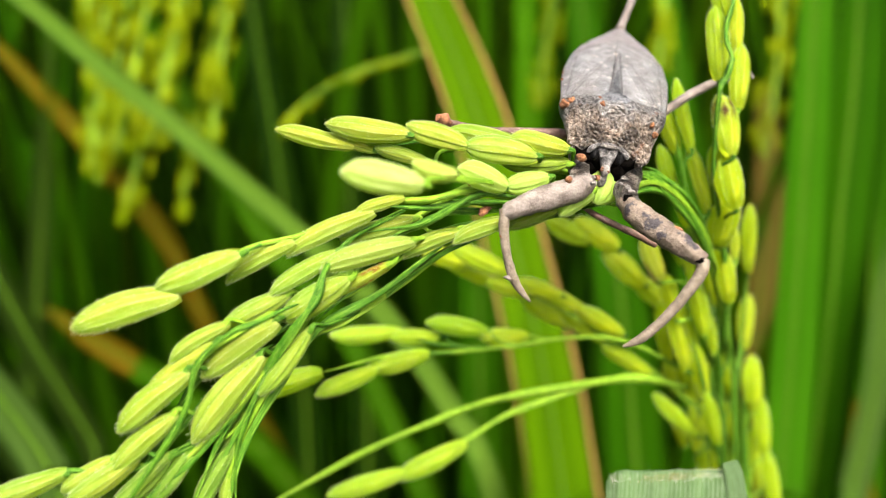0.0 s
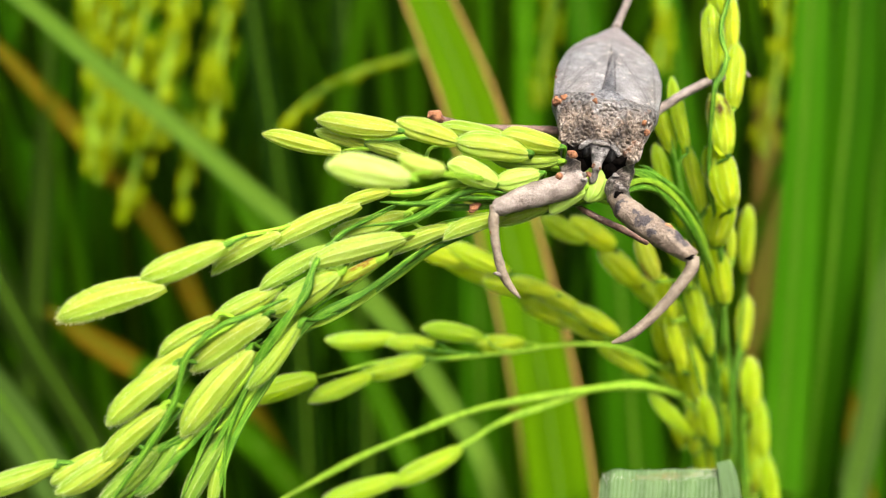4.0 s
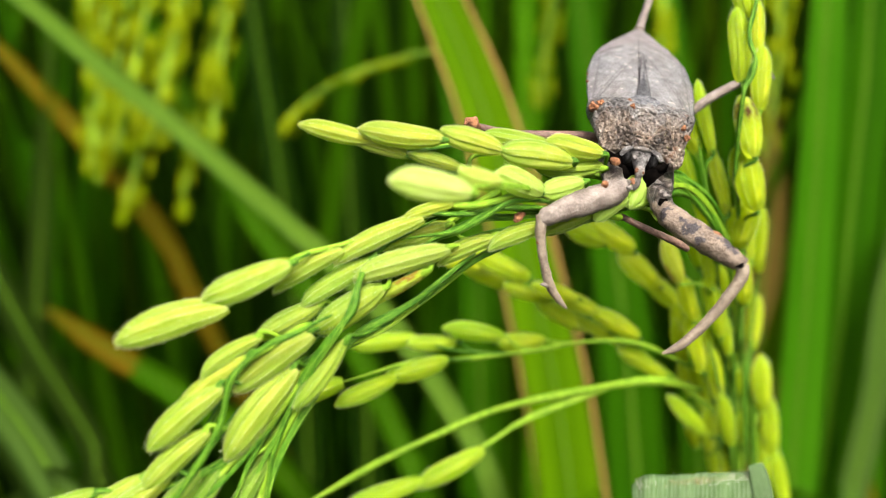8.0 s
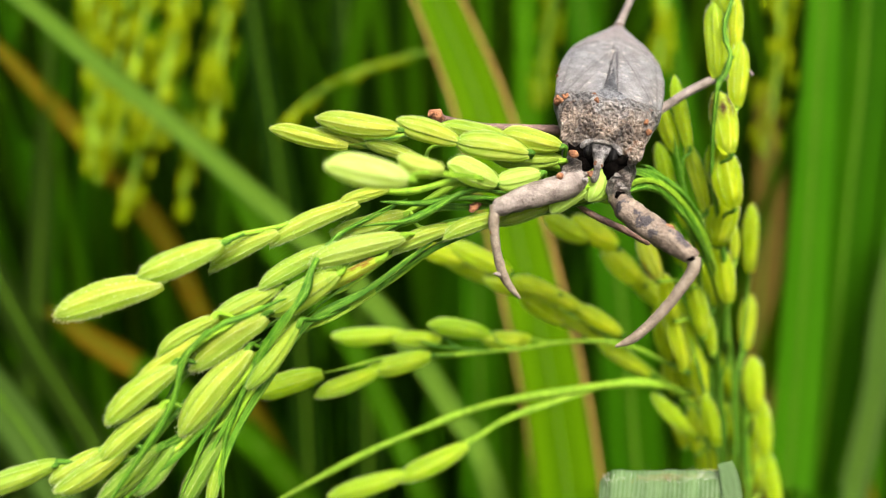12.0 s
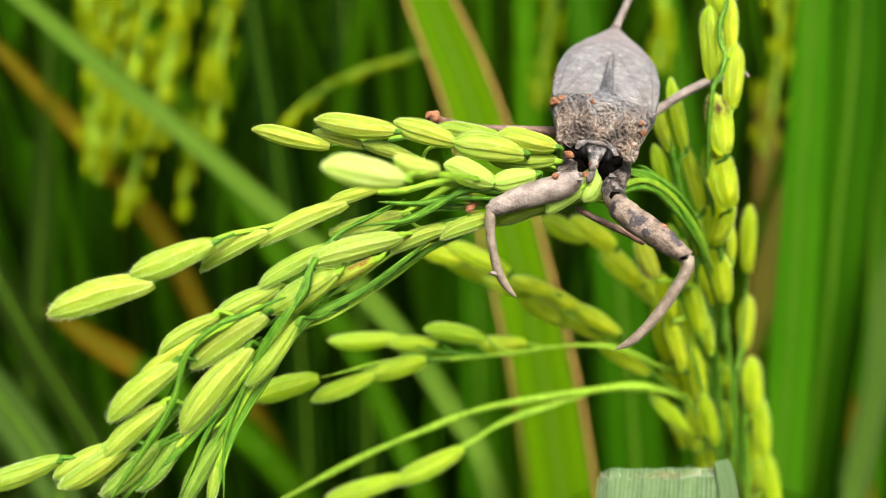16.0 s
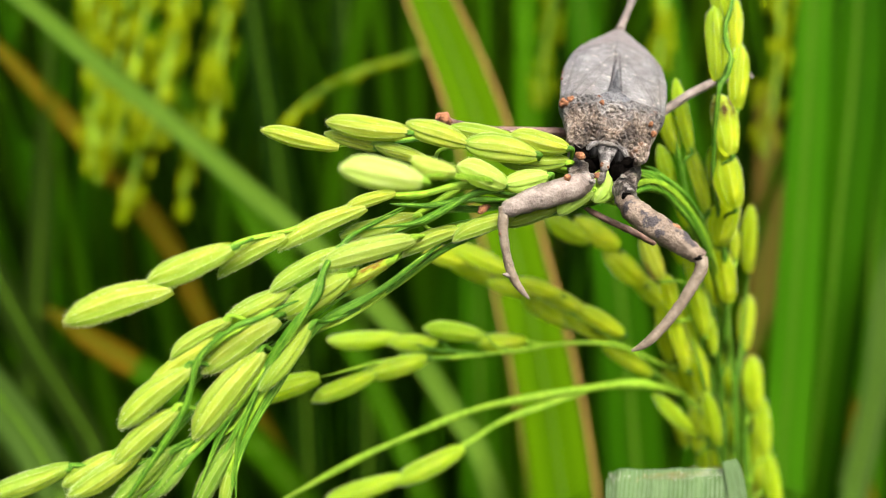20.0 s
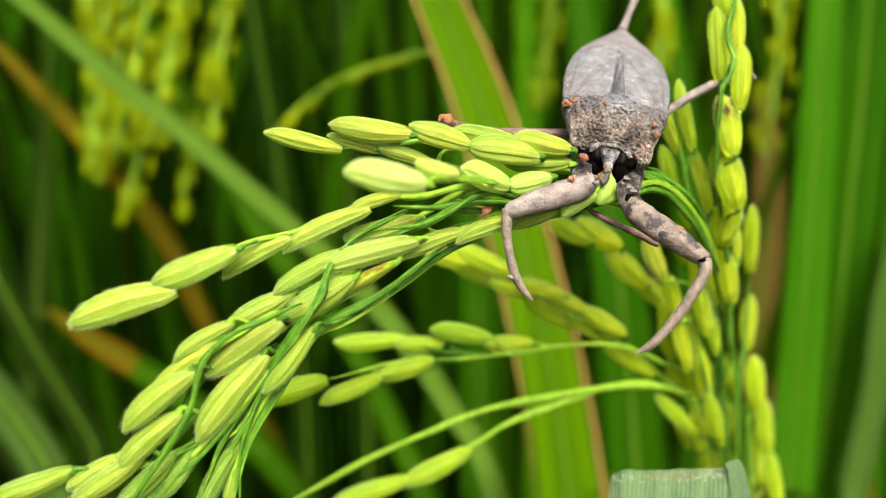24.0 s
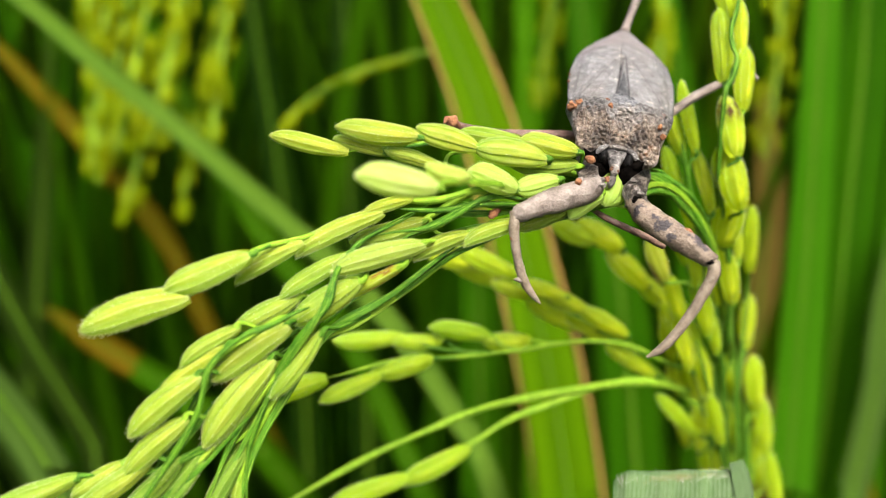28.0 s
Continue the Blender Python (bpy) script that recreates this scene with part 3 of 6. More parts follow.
branch("rachis_strand", plant, [(*(43.2, 25.6, -7), 0.35), (*(36.6, 14.4, 1.7), 0.36), (*(29.8, 7.3, 7.2), 0.36), (*(25.1, 3.3, 8.9), 0.34), (*(19, -1.4, 5.6), 0.32), (*(13, -5, 4.6), 0.3)])
branch("rachis_strand", plant, [(*(39.6, 19.2, 0.9), 0.3), (*(33.7, 11.2, 7.1), 0.32), (*(28.5, 6.5, 10.1), 0.32), (*(26, 4.1, 10.6), 0.3)])
branch("rachis_strand", plant, [(*(57.6, 55.2, -48.6), 0.45), (*(54.3, 48, -33.6), 0.45), (*(51.2, 40.8, -19.9), 0.42), (*(47.3, 32, -9.3), 0.4)])
branch("rachis_strand", plant, [(*(51, 50.4, -44.9), 0.4), (*(47.9, 43.2, -32.5), 0.4), (*(46.1, 36, -20.2), 0.4), (*(45.4, 30.4, -11), 0.38)])
branch("rachis_strand", plant, [(*(59.1, 55.2, -50.8), 0.4), (*(56.3, 50.4, -37.4), 0.4), (*(53.6, 45.6, -25.8), 0.4), (*(50.1, 38.4, -15.6), 0.38)])
branch("rachis_strand", plant, [(*(15, -5, 4.6), 0.35), (*(7.5, -7.5, 3.4), 0.35), (*(1, -7, 2.8), 0.33), (*(-4.4, -1.4, 0.1), 0.33), (*(-10.1, 0.2, -4.1), 0.3), (*(-14.8, -5, -8.2), 0.28)])
branch("rachis_strand", plant, [(*(11.3, -8, 5.7), 0.32), (*(4.8, -10, 6.4), 0.32), (*(0.4, -10.3, 4.3), 0.32), (*(-3.6, -9, 2.4), 0.3), (*(-6.4, -7, 1.4), 0.26)])
branch("rachis_strand", plant, [(*(12.7, -7, 5.2), 0.3), (*(5.4, -9.7, 5.6), 0.3), (*(1, -10, 4.9), 0.3), (*(-3.1, -9.7, 2.9), 0.28), (*(-8.4, -9.7, 2.1), 0.22)])
branch("rachis_strand", plant, [(*(7.8, -7, 3.2), 0.3), (*(1, -7, 0.3), 0.3), (*(-4.1, -7, -3), 0.3), (*(-9.2, -8, -6.9), 0.3), (*(-14.1, -9.7, -9.4), 0.25)])
branch("rachis_strand", plant, [(*(-2.9, -8.8, 5.3), 0.16), (*(-8.7, -9.0, 2.6), 0.18), (*(-11.9, -10.2, -0.5), 0.24), (*(-12.9, -13.2, -2.6), 0.28), (*(-13.9, -14.2, -5.6), 0.3), (*(-16.4, -14.0, -9.4), 0.32), (*(-20, -12.2, -15.2), 0.3), (*(-22.5, -12.2, -20), 0.28), (*(-26.4, -12.2, -28), 0.25)])
branch("rachis_strand", plant, [(*(-18.6, -11.9, -12.5), 0.3), (*(-21, -12.2, -17.6), 0.3), (*(-22.3, -11.9, -22), 0.25), (*(-22.5, -11.6, -28.2), 0.22)])
branch("rachis_strand", plant, [(*(-22, -12.9, -17.2), 0.3), (*(-26, -13.5, -21.5), 0.3), (*(-29.5, -13.9, -24.4), 0.28), (*(-33, -14.2, -27.6), 0.25)])
branch("rachis_strand", plant, [(*(42.4, 27.2, -7.1), 0.4), (*(45.3, 32, -14.9), 0.45), (*(49.6, 40.8, -27.9), 0.5), (*(52.8, 48, -46.2), 0.5)])
branch("rachis_strand", plant, [(*(40.2, 28.8, -14.5), 0.35), (*(43.7, 33.6, -22.6), 0.4), (*(49.5, 43.2, -34.5), 0.45), (*(53.1, 50.4, -49.1), 0.45)])
branch("rachis_strand", plant, [(*(-4.2, -9.3, 4.5), 0.18), (*(-9.0, -9.2, 2.2), 0.22), (*(-11.8, -10.2, -0.2), 0.28), (*(-12.6, -13.0, -2.2), 0.34), (*(-13.2, -13.9, -4.8), 0.42), (*(-15.7, -14.0, -8.2), 0.46), (*(-19.6, -12.2, -13.6), 0.46), (*(-23.6, -12.6, -19.6), 0.42), (*(-26.8, -12.9, -27.1), 0.36)])
branch("rachis_strand", plant, [(*(-0.2, -8, 0.5), 0.36), (*(-7.1, -9, -4.5), 0.42), (*(-13.6, -10, -8.5), 0.46), (*(-18.2, -11, -14.9), 0.46), (*(-21.9, -11.6, -22), 0.42), (*(-23.5, -11.6, -28.2), 0.36)])
branch("rachis_strand", plant, [(*(-17.6, -10.6, -7.4), 0.34), (*(-21.8, -11.3, -10), 0.4), (*(-25.8, -11.9, -12.8), 0.42), (*(-28.4, -12.2, -17), 0.42), (*(-31.3, -12.2, -21.9), 0.4), (*(-34.7, -12.2, -27.4), 0.34)])
branch("rachis_strand", plant, [(*(-18.2, -11, -11.1), 0.34), (*(-21.8, -11.3, -15.4), 0.42), (*(-25.9, -11.6, -20.2), 0.46), (*(-29.6, -11.9, -25), 0.42), (*(-31.8, -12.2, -28.6), 0.36)])
branch("rachis_strand", plant, [(*(-19.4, -11, -12.9), 0.34), (*(-22.5, -11, -18.5), 0.4), (*(-25.4, -11.3, -24), 0.42), (*(-27.9, -11.6, -28.8), 0.36)])
branch("rachis_strand", plant, [(*(11.4, -7, 5.5), 0.36), (*(6.2, -8, 4.7), 0.4), (*(1, -8, 4.4), 0.4), (*(-3.5, -8, 2.8), 0.36), (*(-7.9, -8, 0.1), 0.32), (*(-11.3, -9, -2.1), 0.28)])
branch("rachis_strand", plant, [(*(14.8, -6, 7.3), 0.4), (*(10.7, -7.5, 7.9), 0.4), (*(6.8, -8.5, 7.1), 0.4), (*(2.3, -9, 5.6), 0.36), (*(-2.8, -9.7, 4.7), 0.32), (*(-5.9, -10, 5.1), 0.28)])
branch("rachis_strand", plant, [(*(-15.4, -13.2, -5.6), 0.2), (*(-18.6, -15.4, -6.9), 0.28), (*(-21.6, -16.2, -8.3), 0.3), (*(-25.0, -16.4, -11.2), 0.32), (*(-26.4, -16.4, -16.4), 0.34), (*(-30.1, -16.2, -22.2), 0.34), (*(-33.5, -16, -27.5), 0.3)])
branch("rachis_strand", plant, [(*(-18.3, -12.2, -10.0), 0.2), (*(-22.6, -11.6, -12.6), 0.3), (*(-26.7, -12, -17.4), 0.38), (*(-31.0, -12.6, -22.4), 0.38), (*(-33.3, -13, -28), 0.3)])

a = branch("branch", plant, [(*(14.3, -5, 4.8), 0.5), (*(7.4, -8, 6), 0.45), (*(2.9, -9.7, 7.1), 0.42), (*(-1.8, -10.3, 6.1), 0.4), (*(-5.9, -9, 6.0), 0.35), (*(-9.0, -9.8, 5.2), 0.33), (*(-17.3, -11, 1.75), 0.3), (*(-22.3, -13.9, 0.5), 0.28), (*(-28.8, -14.2, -3.8), 0.22)], "outermost grain-bearing branch")
spikelets(a, [
    (-28.4, -14.8, -3.8, -39.1, -15.5, -7.0, 3.8), (-22.0, -14.8, 0.1, -30.8, -14.8, -3.3, 3.5), (-17.2, -11.4, 1.6, -24.4, -12.2, -2.3, 2.7),
    (-8.7, -9.8, 4.9, -18.1, -10.8, 0.63, 2.85), (-5.3, -9.4, 6.4, -10.8, -10.0, 4.75, 1.65)], HULLS_SHAGGY, roll=math.pi + 0.25)

b = branch("branch", plant, [(*(14.3, -5, 4.6), 0.5), (*(7.6, -6, 3.3), 0.45), (*(1, -7, 2), 0.42), (*(-4.1, -7, 1), 0.38), (*(-11.3, -7, 0.1), 0.3)])
spikelets(b, [(-11.4, -10.0, 0.1, -19.0, -11.0, -4.25, 2.5), (-3.2, -7.0, 3.7, -11.5, -8.0, 1.5, 2.6), (2.0, -8.0, 2.5, -4.6, -9.0, -0.1, 2.4),
              (7.9, -8.0, 3.8, 1.0, -9.0, 1.5, 2.5), (13.3, -7.0, 4.9, 6.7, -8.0, 2.8, 1.9)], HULLS_SHAGGY, roll=math.pi + 0.25)
spikelets(b, [(-3.2, -10.0, 1.27, -13.3, -11.4, -1.47, 2.85)], HULLS_FUZZY, "dull grey-green fuzzy spikelet", roll=math.pi + 0.25)
spikelets(b, [(-5.8, -10.6, -1.36, -12.2, -9.9, -4.83, 1.9)], HULLS_RUST, "spikelet with a rusty brown stain")

c = branch("branch", plant, [(*(3.0, -5, 7.5), 0.4), (*(-2.9, -4.6, 4.2), 0.42), (*(-8.3, -4.6, 1.4), 0.4), (*(-11.8, -5.5, -1.0), 0.42), (*(-14.5, -7.5, -5.8), 0.5), (*(-16.5, -10, -9.4), 0.45), (*(-19.1, -12.2, -12.7), 0.5), (*(-23.2, -12.9, -17.8), 0.5), (*(-28.4, -13.5, -23), 0.45), (*(-32.9, -13.5, -27.2), 0.4)], "long hanging branch with flattened stalk")
spikelets(c, [(-17.0, -10.3, -4.6, -23.3, -12.2, -7.9, 2.6), (-22.8, -13.5, -7.4, -28.7, -14.7, -11.0, 2.2), (-23.6, -14.2, -9.3, -30.8, -14.8, -14.1, 2.0),
              (-17.7, -12.9, -7.3, -25.6, -13.5, -12.7, 3.4), (-26.5, -14.8, -12.2, -33.7, -15.4, -18.1, 3.1), (-19.5, -12.9, -10.8, -26.5, -14.2, -19.5, 3.4),
              (-28.1, -14.2, -16.8, -34.5, -14.8, -22.4, 2.7), (-31.7, -14.2, -21.2, -38.7, -14.8, -26.1, 2.7), (-34.7, -13.5, -21.7, -40.0, -14.2, -24.8, 2.3)], HULLS_SHAGGY)
spikelets(c, [(-10.2, -11.2, -2.9, -17.3, -12.0, -7.4, 3.3), (-39.3, -14.2, -23.0, -47.4, -15.5, -25.9, 2.7)], HULLS_SHAGGY)
spikelets(c, [(-28.7, -13.5, -21.4, -34.5, -14.2, -27.0, 2.5)], HULLS_DULL_SHADED, "dull green shaded spikelet")
d = branch("branch", plant, [(*(7.7, -5, 3.7), 0.4), (*(-0.3, -6, -0.2), 0.45), (*(-5.4, -7, -4.2), 0.5), (*(-11.7, -9, -7.9), 0.5), (*(-15.2, -10.3, -9.8), 0.5), (*(-18.2, -11, -13.6), 0.5), (*(-21.7, -11.6, -19.3), 0.5), (*(-24.5, -11.6, -28.2), 0.4)], "thin ridged hanging branch")
spikelets(d, [(-14.0, -13.0, -8.2, -19.2, -13.4, -15.1, 2.1), (-22.8, -11.0, -22.2, -24.1, -11.6, -28.2, 1.7)], HULLS_SHAGGY)
spikelets(d, [(-22.8, -11.6, -20.7, -26.9, -12.2, -28.0, 2.4), (-26.2, -12.9, -20.2, -31.0, -13.5, -26.6, 2.6), (-19.6, -10.3, -14.9, -23.8, -11.0, -21.6, 2.2)], HULLS_DULL_SHADED)
branch("tendril", plant, [(*(-15.1, -11, -7.4), 0.28), (*(-17, -11.6, -6.6), 0.28), (*(-19, -12.9, -7), 0.3), (*(-21.7, -14.2, -8.6), 0.3), (*(-24.1, -14.8, -10.3), 0.3), (*(-26.5, -14.8, -12), 0.25)])

e = branch("branch", plant, [(*(20.6, -0.6, 7.7), 0.5), (*(14.5, -4, 9.4), 0.45), (*(9.5, -7, 9.9), 0.42), (*(3.7, -5.5, 12.1), 0.4), (*(-4.1, -7, 12.5), 0.35), (*(-11.8, -8, 11.9), 0.25)], "level upper branch")
spikelets(e, [(-3.7, -11.0, 12.7, -12.5, -11.6, 13.9, 2.8), (-7.3, -9.7, 11.2, -13.0, -10.3, 12.7, 1.8), (2.7, -10.3, 11.7, -4.0, -11.0, 13.4, 2.8),
              (-1.6, -9.0, 9.9, -7.4, -10.3, 11.3, 1.8), (8.1, -8.0, 12.5, 0.5, -9.0, 13.7, 2.3), (10.4, -9.0, 10.6, 2.4, -10.3, 11.5, 3.4), (14.3, -7.0, 11.5, 7.5, -9.0, 12.9, 2.8),
              (14.5, -6.0, 10.0, 6.0, -8.0, 10.1, 2.5)], HULLS)
twig = branch("twig", plant, [(*(-5.0, -9.4, 12.2), 0.3), (*(-8.5, -10, 11.6), 0.28), (*(-11.7, -10.3, 11.2), 0.26)], "thin twig with a single spikelet")
spikelets(twig, [(-11.5, -10.3, 11.2, -19.7, -11.0, 13.2, 2.3)], HULLS)
f = branch("branch", plant, [(*(17.5, -2.2, 6.2), 0.45), (*(11.4, -7, 6.9), 0.4), (*(6, -10.3, 7.4), 0.35), (*(0.9, -20.7, 7.2), 0.3), (*(-2.5, -24.6, 6.4), 0.25)], "branch that points at the camera side")
spikelets(f, [(-1.9, -24.6, 6.2, -8.9, -27.2, 7.5, 3.3), (1.1, -20.7, 7.3, -3.0, -23.3, 8.0, 2.5), (7.0, -9.7, 7.1, 1.8, -12.2, 9.3, 3.3), (11.9, -8.0, 8.3, 6.8, -9.7, 6.9, 2.8), (17.1, -6.0, 6.8, 12.9, -8.0, 4.4, 2.7),
              (19.9, -2.2, 10.7, 18.4, -5.0, 5.4, 4.3), (21.8, -1.4, 5.2, 25.8, -3.0, 2.8, 2.2)], HULLS_PALE)

# sprays behind, further from the camera
g = branch("branch", plant, [(*(45.6, 40.9, -28.9), 0.7), (*(36.7, 37.5, -21.3), 0.6), (*(28.0, 33.6, -15.0), 0.5), (*(20.0, 30.4, -9.9), 0.45), (*(10.6, 28.8, -4.9), 0.4), (*(4.2, 27.2, -1.9), 0.3)])
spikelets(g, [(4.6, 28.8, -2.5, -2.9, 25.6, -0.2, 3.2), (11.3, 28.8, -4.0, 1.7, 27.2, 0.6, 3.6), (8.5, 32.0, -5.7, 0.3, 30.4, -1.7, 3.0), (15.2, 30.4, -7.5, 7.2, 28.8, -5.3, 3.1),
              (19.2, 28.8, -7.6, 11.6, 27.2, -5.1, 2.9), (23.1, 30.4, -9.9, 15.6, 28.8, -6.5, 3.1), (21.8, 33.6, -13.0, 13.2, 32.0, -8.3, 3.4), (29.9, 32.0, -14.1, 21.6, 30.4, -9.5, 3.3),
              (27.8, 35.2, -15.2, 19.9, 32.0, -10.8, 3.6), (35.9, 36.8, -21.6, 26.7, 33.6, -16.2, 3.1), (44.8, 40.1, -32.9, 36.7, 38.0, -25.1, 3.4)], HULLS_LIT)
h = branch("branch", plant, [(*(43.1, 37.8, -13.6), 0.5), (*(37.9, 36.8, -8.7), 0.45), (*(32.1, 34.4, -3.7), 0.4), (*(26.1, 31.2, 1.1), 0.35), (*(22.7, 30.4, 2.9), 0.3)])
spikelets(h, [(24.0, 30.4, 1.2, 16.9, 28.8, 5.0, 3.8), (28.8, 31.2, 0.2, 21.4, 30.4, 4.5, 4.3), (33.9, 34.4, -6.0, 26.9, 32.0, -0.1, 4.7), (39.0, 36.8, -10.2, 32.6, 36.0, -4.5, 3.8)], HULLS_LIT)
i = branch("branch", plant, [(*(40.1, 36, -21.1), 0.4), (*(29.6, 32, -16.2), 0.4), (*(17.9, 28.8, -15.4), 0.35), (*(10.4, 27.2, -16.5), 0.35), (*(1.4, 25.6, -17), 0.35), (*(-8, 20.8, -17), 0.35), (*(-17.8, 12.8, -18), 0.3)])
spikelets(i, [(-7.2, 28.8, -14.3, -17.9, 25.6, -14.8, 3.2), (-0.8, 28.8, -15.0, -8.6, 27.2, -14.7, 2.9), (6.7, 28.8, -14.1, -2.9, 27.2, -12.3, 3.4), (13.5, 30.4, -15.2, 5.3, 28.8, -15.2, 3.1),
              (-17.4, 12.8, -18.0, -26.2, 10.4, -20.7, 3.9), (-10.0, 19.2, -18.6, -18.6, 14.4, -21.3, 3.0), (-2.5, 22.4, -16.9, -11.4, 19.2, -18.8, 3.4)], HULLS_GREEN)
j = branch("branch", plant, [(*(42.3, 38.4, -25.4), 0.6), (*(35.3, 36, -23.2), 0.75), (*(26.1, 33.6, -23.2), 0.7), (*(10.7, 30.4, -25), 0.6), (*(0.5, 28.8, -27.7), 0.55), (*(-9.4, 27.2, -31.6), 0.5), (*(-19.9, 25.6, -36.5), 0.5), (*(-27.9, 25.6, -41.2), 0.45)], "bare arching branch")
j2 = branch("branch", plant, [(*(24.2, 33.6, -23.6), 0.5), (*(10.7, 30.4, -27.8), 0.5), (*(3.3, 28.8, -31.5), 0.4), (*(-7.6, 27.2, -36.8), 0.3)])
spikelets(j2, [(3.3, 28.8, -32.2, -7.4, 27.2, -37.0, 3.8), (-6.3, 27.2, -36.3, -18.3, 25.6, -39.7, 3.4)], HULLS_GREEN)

# the upright column
k = branch("upright_branch", plant, [(*(49.1, 38.4, -17.6), 0.8), (*(45.1, 27.2, -5.3), 0.7), (*(42.1, 20.8, 1.8), 0.6), (*(38.7, 14.4, 8.9), 0.5), (*(37.3, 10.6, 14.9), 0.45), (*(36.7, 7.5, 20.3), 0.44), (*(37.0, 7.4, 21.8), 0.44), (*(38.0, 7.4, 23.5), 0.44), (*(38.4, 7.4, 25.7), 0.42), (*(37.7, 7.4, 27.9), 0.42), (*(37.7, 7.4, 29.9), 0.42), (*(38.7, 7.6, 33.3), 0.4), (*(38.9, 7.8, 36.3), 0.35)], "wavy upright branch")
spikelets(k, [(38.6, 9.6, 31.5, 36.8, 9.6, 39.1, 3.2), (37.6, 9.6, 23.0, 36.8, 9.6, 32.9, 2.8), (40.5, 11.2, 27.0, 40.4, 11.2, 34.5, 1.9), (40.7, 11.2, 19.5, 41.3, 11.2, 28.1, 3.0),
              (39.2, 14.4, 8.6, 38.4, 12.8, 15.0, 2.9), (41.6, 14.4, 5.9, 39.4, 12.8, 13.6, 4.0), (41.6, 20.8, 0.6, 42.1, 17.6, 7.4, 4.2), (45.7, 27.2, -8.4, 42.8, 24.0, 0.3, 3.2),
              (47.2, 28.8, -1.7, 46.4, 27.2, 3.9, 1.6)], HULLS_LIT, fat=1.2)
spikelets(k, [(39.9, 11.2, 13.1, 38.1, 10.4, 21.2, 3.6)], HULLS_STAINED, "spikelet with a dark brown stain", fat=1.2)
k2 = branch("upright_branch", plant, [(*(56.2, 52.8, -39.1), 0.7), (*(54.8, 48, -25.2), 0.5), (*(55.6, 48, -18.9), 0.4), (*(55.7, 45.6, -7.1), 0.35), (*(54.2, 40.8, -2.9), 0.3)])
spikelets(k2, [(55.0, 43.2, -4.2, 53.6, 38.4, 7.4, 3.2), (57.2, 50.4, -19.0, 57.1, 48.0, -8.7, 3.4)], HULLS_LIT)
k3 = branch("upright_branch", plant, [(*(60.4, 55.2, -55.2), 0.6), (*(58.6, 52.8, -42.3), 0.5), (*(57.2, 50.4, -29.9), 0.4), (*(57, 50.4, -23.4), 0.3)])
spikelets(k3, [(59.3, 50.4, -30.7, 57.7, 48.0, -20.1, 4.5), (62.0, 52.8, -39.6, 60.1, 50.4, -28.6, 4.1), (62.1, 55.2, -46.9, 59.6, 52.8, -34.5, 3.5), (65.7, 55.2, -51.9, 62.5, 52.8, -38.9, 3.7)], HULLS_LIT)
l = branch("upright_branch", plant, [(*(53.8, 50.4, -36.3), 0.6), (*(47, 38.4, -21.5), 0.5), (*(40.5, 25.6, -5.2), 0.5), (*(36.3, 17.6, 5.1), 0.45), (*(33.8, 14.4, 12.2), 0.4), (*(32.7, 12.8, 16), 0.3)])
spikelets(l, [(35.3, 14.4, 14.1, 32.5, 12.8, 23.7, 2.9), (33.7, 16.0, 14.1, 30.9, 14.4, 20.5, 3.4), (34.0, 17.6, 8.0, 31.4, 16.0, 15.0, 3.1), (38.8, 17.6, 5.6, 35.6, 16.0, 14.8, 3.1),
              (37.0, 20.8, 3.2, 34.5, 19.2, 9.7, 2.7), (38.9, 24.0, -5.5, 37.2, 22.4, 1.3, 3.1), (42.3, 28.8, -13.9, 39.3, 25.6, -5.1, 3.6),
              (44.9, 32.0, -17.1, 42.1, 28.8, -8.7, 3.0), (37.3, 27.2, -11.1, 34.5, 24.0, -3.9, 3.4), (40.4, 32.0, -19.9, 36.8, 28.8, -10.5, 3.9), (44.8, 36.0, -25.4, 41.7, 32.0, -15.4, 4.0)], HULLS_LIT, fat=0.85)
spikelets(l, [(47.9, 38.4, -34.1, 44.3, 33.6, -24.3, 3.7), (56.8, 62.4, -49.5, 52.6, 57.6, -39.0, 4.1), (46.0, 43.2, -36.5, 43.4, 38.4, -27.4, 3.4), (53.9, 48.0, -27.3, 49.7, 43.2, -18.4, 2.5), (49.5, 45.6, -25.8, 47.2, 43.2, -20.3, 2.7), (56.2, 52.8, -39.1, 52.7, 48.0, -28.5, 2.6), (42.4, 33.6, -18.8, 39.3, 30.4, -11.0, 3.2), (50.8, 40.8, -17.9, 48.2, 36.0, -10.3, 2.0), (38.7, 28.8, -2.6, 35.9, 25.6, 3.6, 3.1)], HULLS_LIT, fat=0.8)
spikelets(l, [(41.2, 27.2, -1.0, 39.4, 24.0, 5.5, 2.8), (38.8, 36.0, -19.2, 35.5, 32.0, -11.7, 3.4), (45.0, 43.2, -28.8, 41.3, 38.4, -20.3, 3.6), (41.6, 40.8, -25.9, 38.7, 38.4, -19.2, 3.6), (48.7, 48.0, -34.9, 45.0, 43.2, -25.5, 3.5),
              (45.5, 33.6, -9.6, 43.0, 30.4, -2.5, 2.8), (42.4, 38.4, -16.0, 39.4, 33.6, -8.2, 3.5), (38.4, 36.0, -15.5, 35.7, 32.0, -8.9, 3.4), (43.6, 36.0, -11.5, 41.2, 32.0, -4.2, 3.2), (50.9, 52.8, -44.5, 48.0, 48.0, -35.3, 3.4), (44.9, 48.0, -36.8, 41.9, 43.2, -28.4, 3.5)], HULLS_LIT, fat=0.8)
spikelets(l, [(32.9, 20.8, -4.5, 29.5, 17.6, 1.9, 3.9)], HULLS_RUST, "spikelet with a faint brown stain")


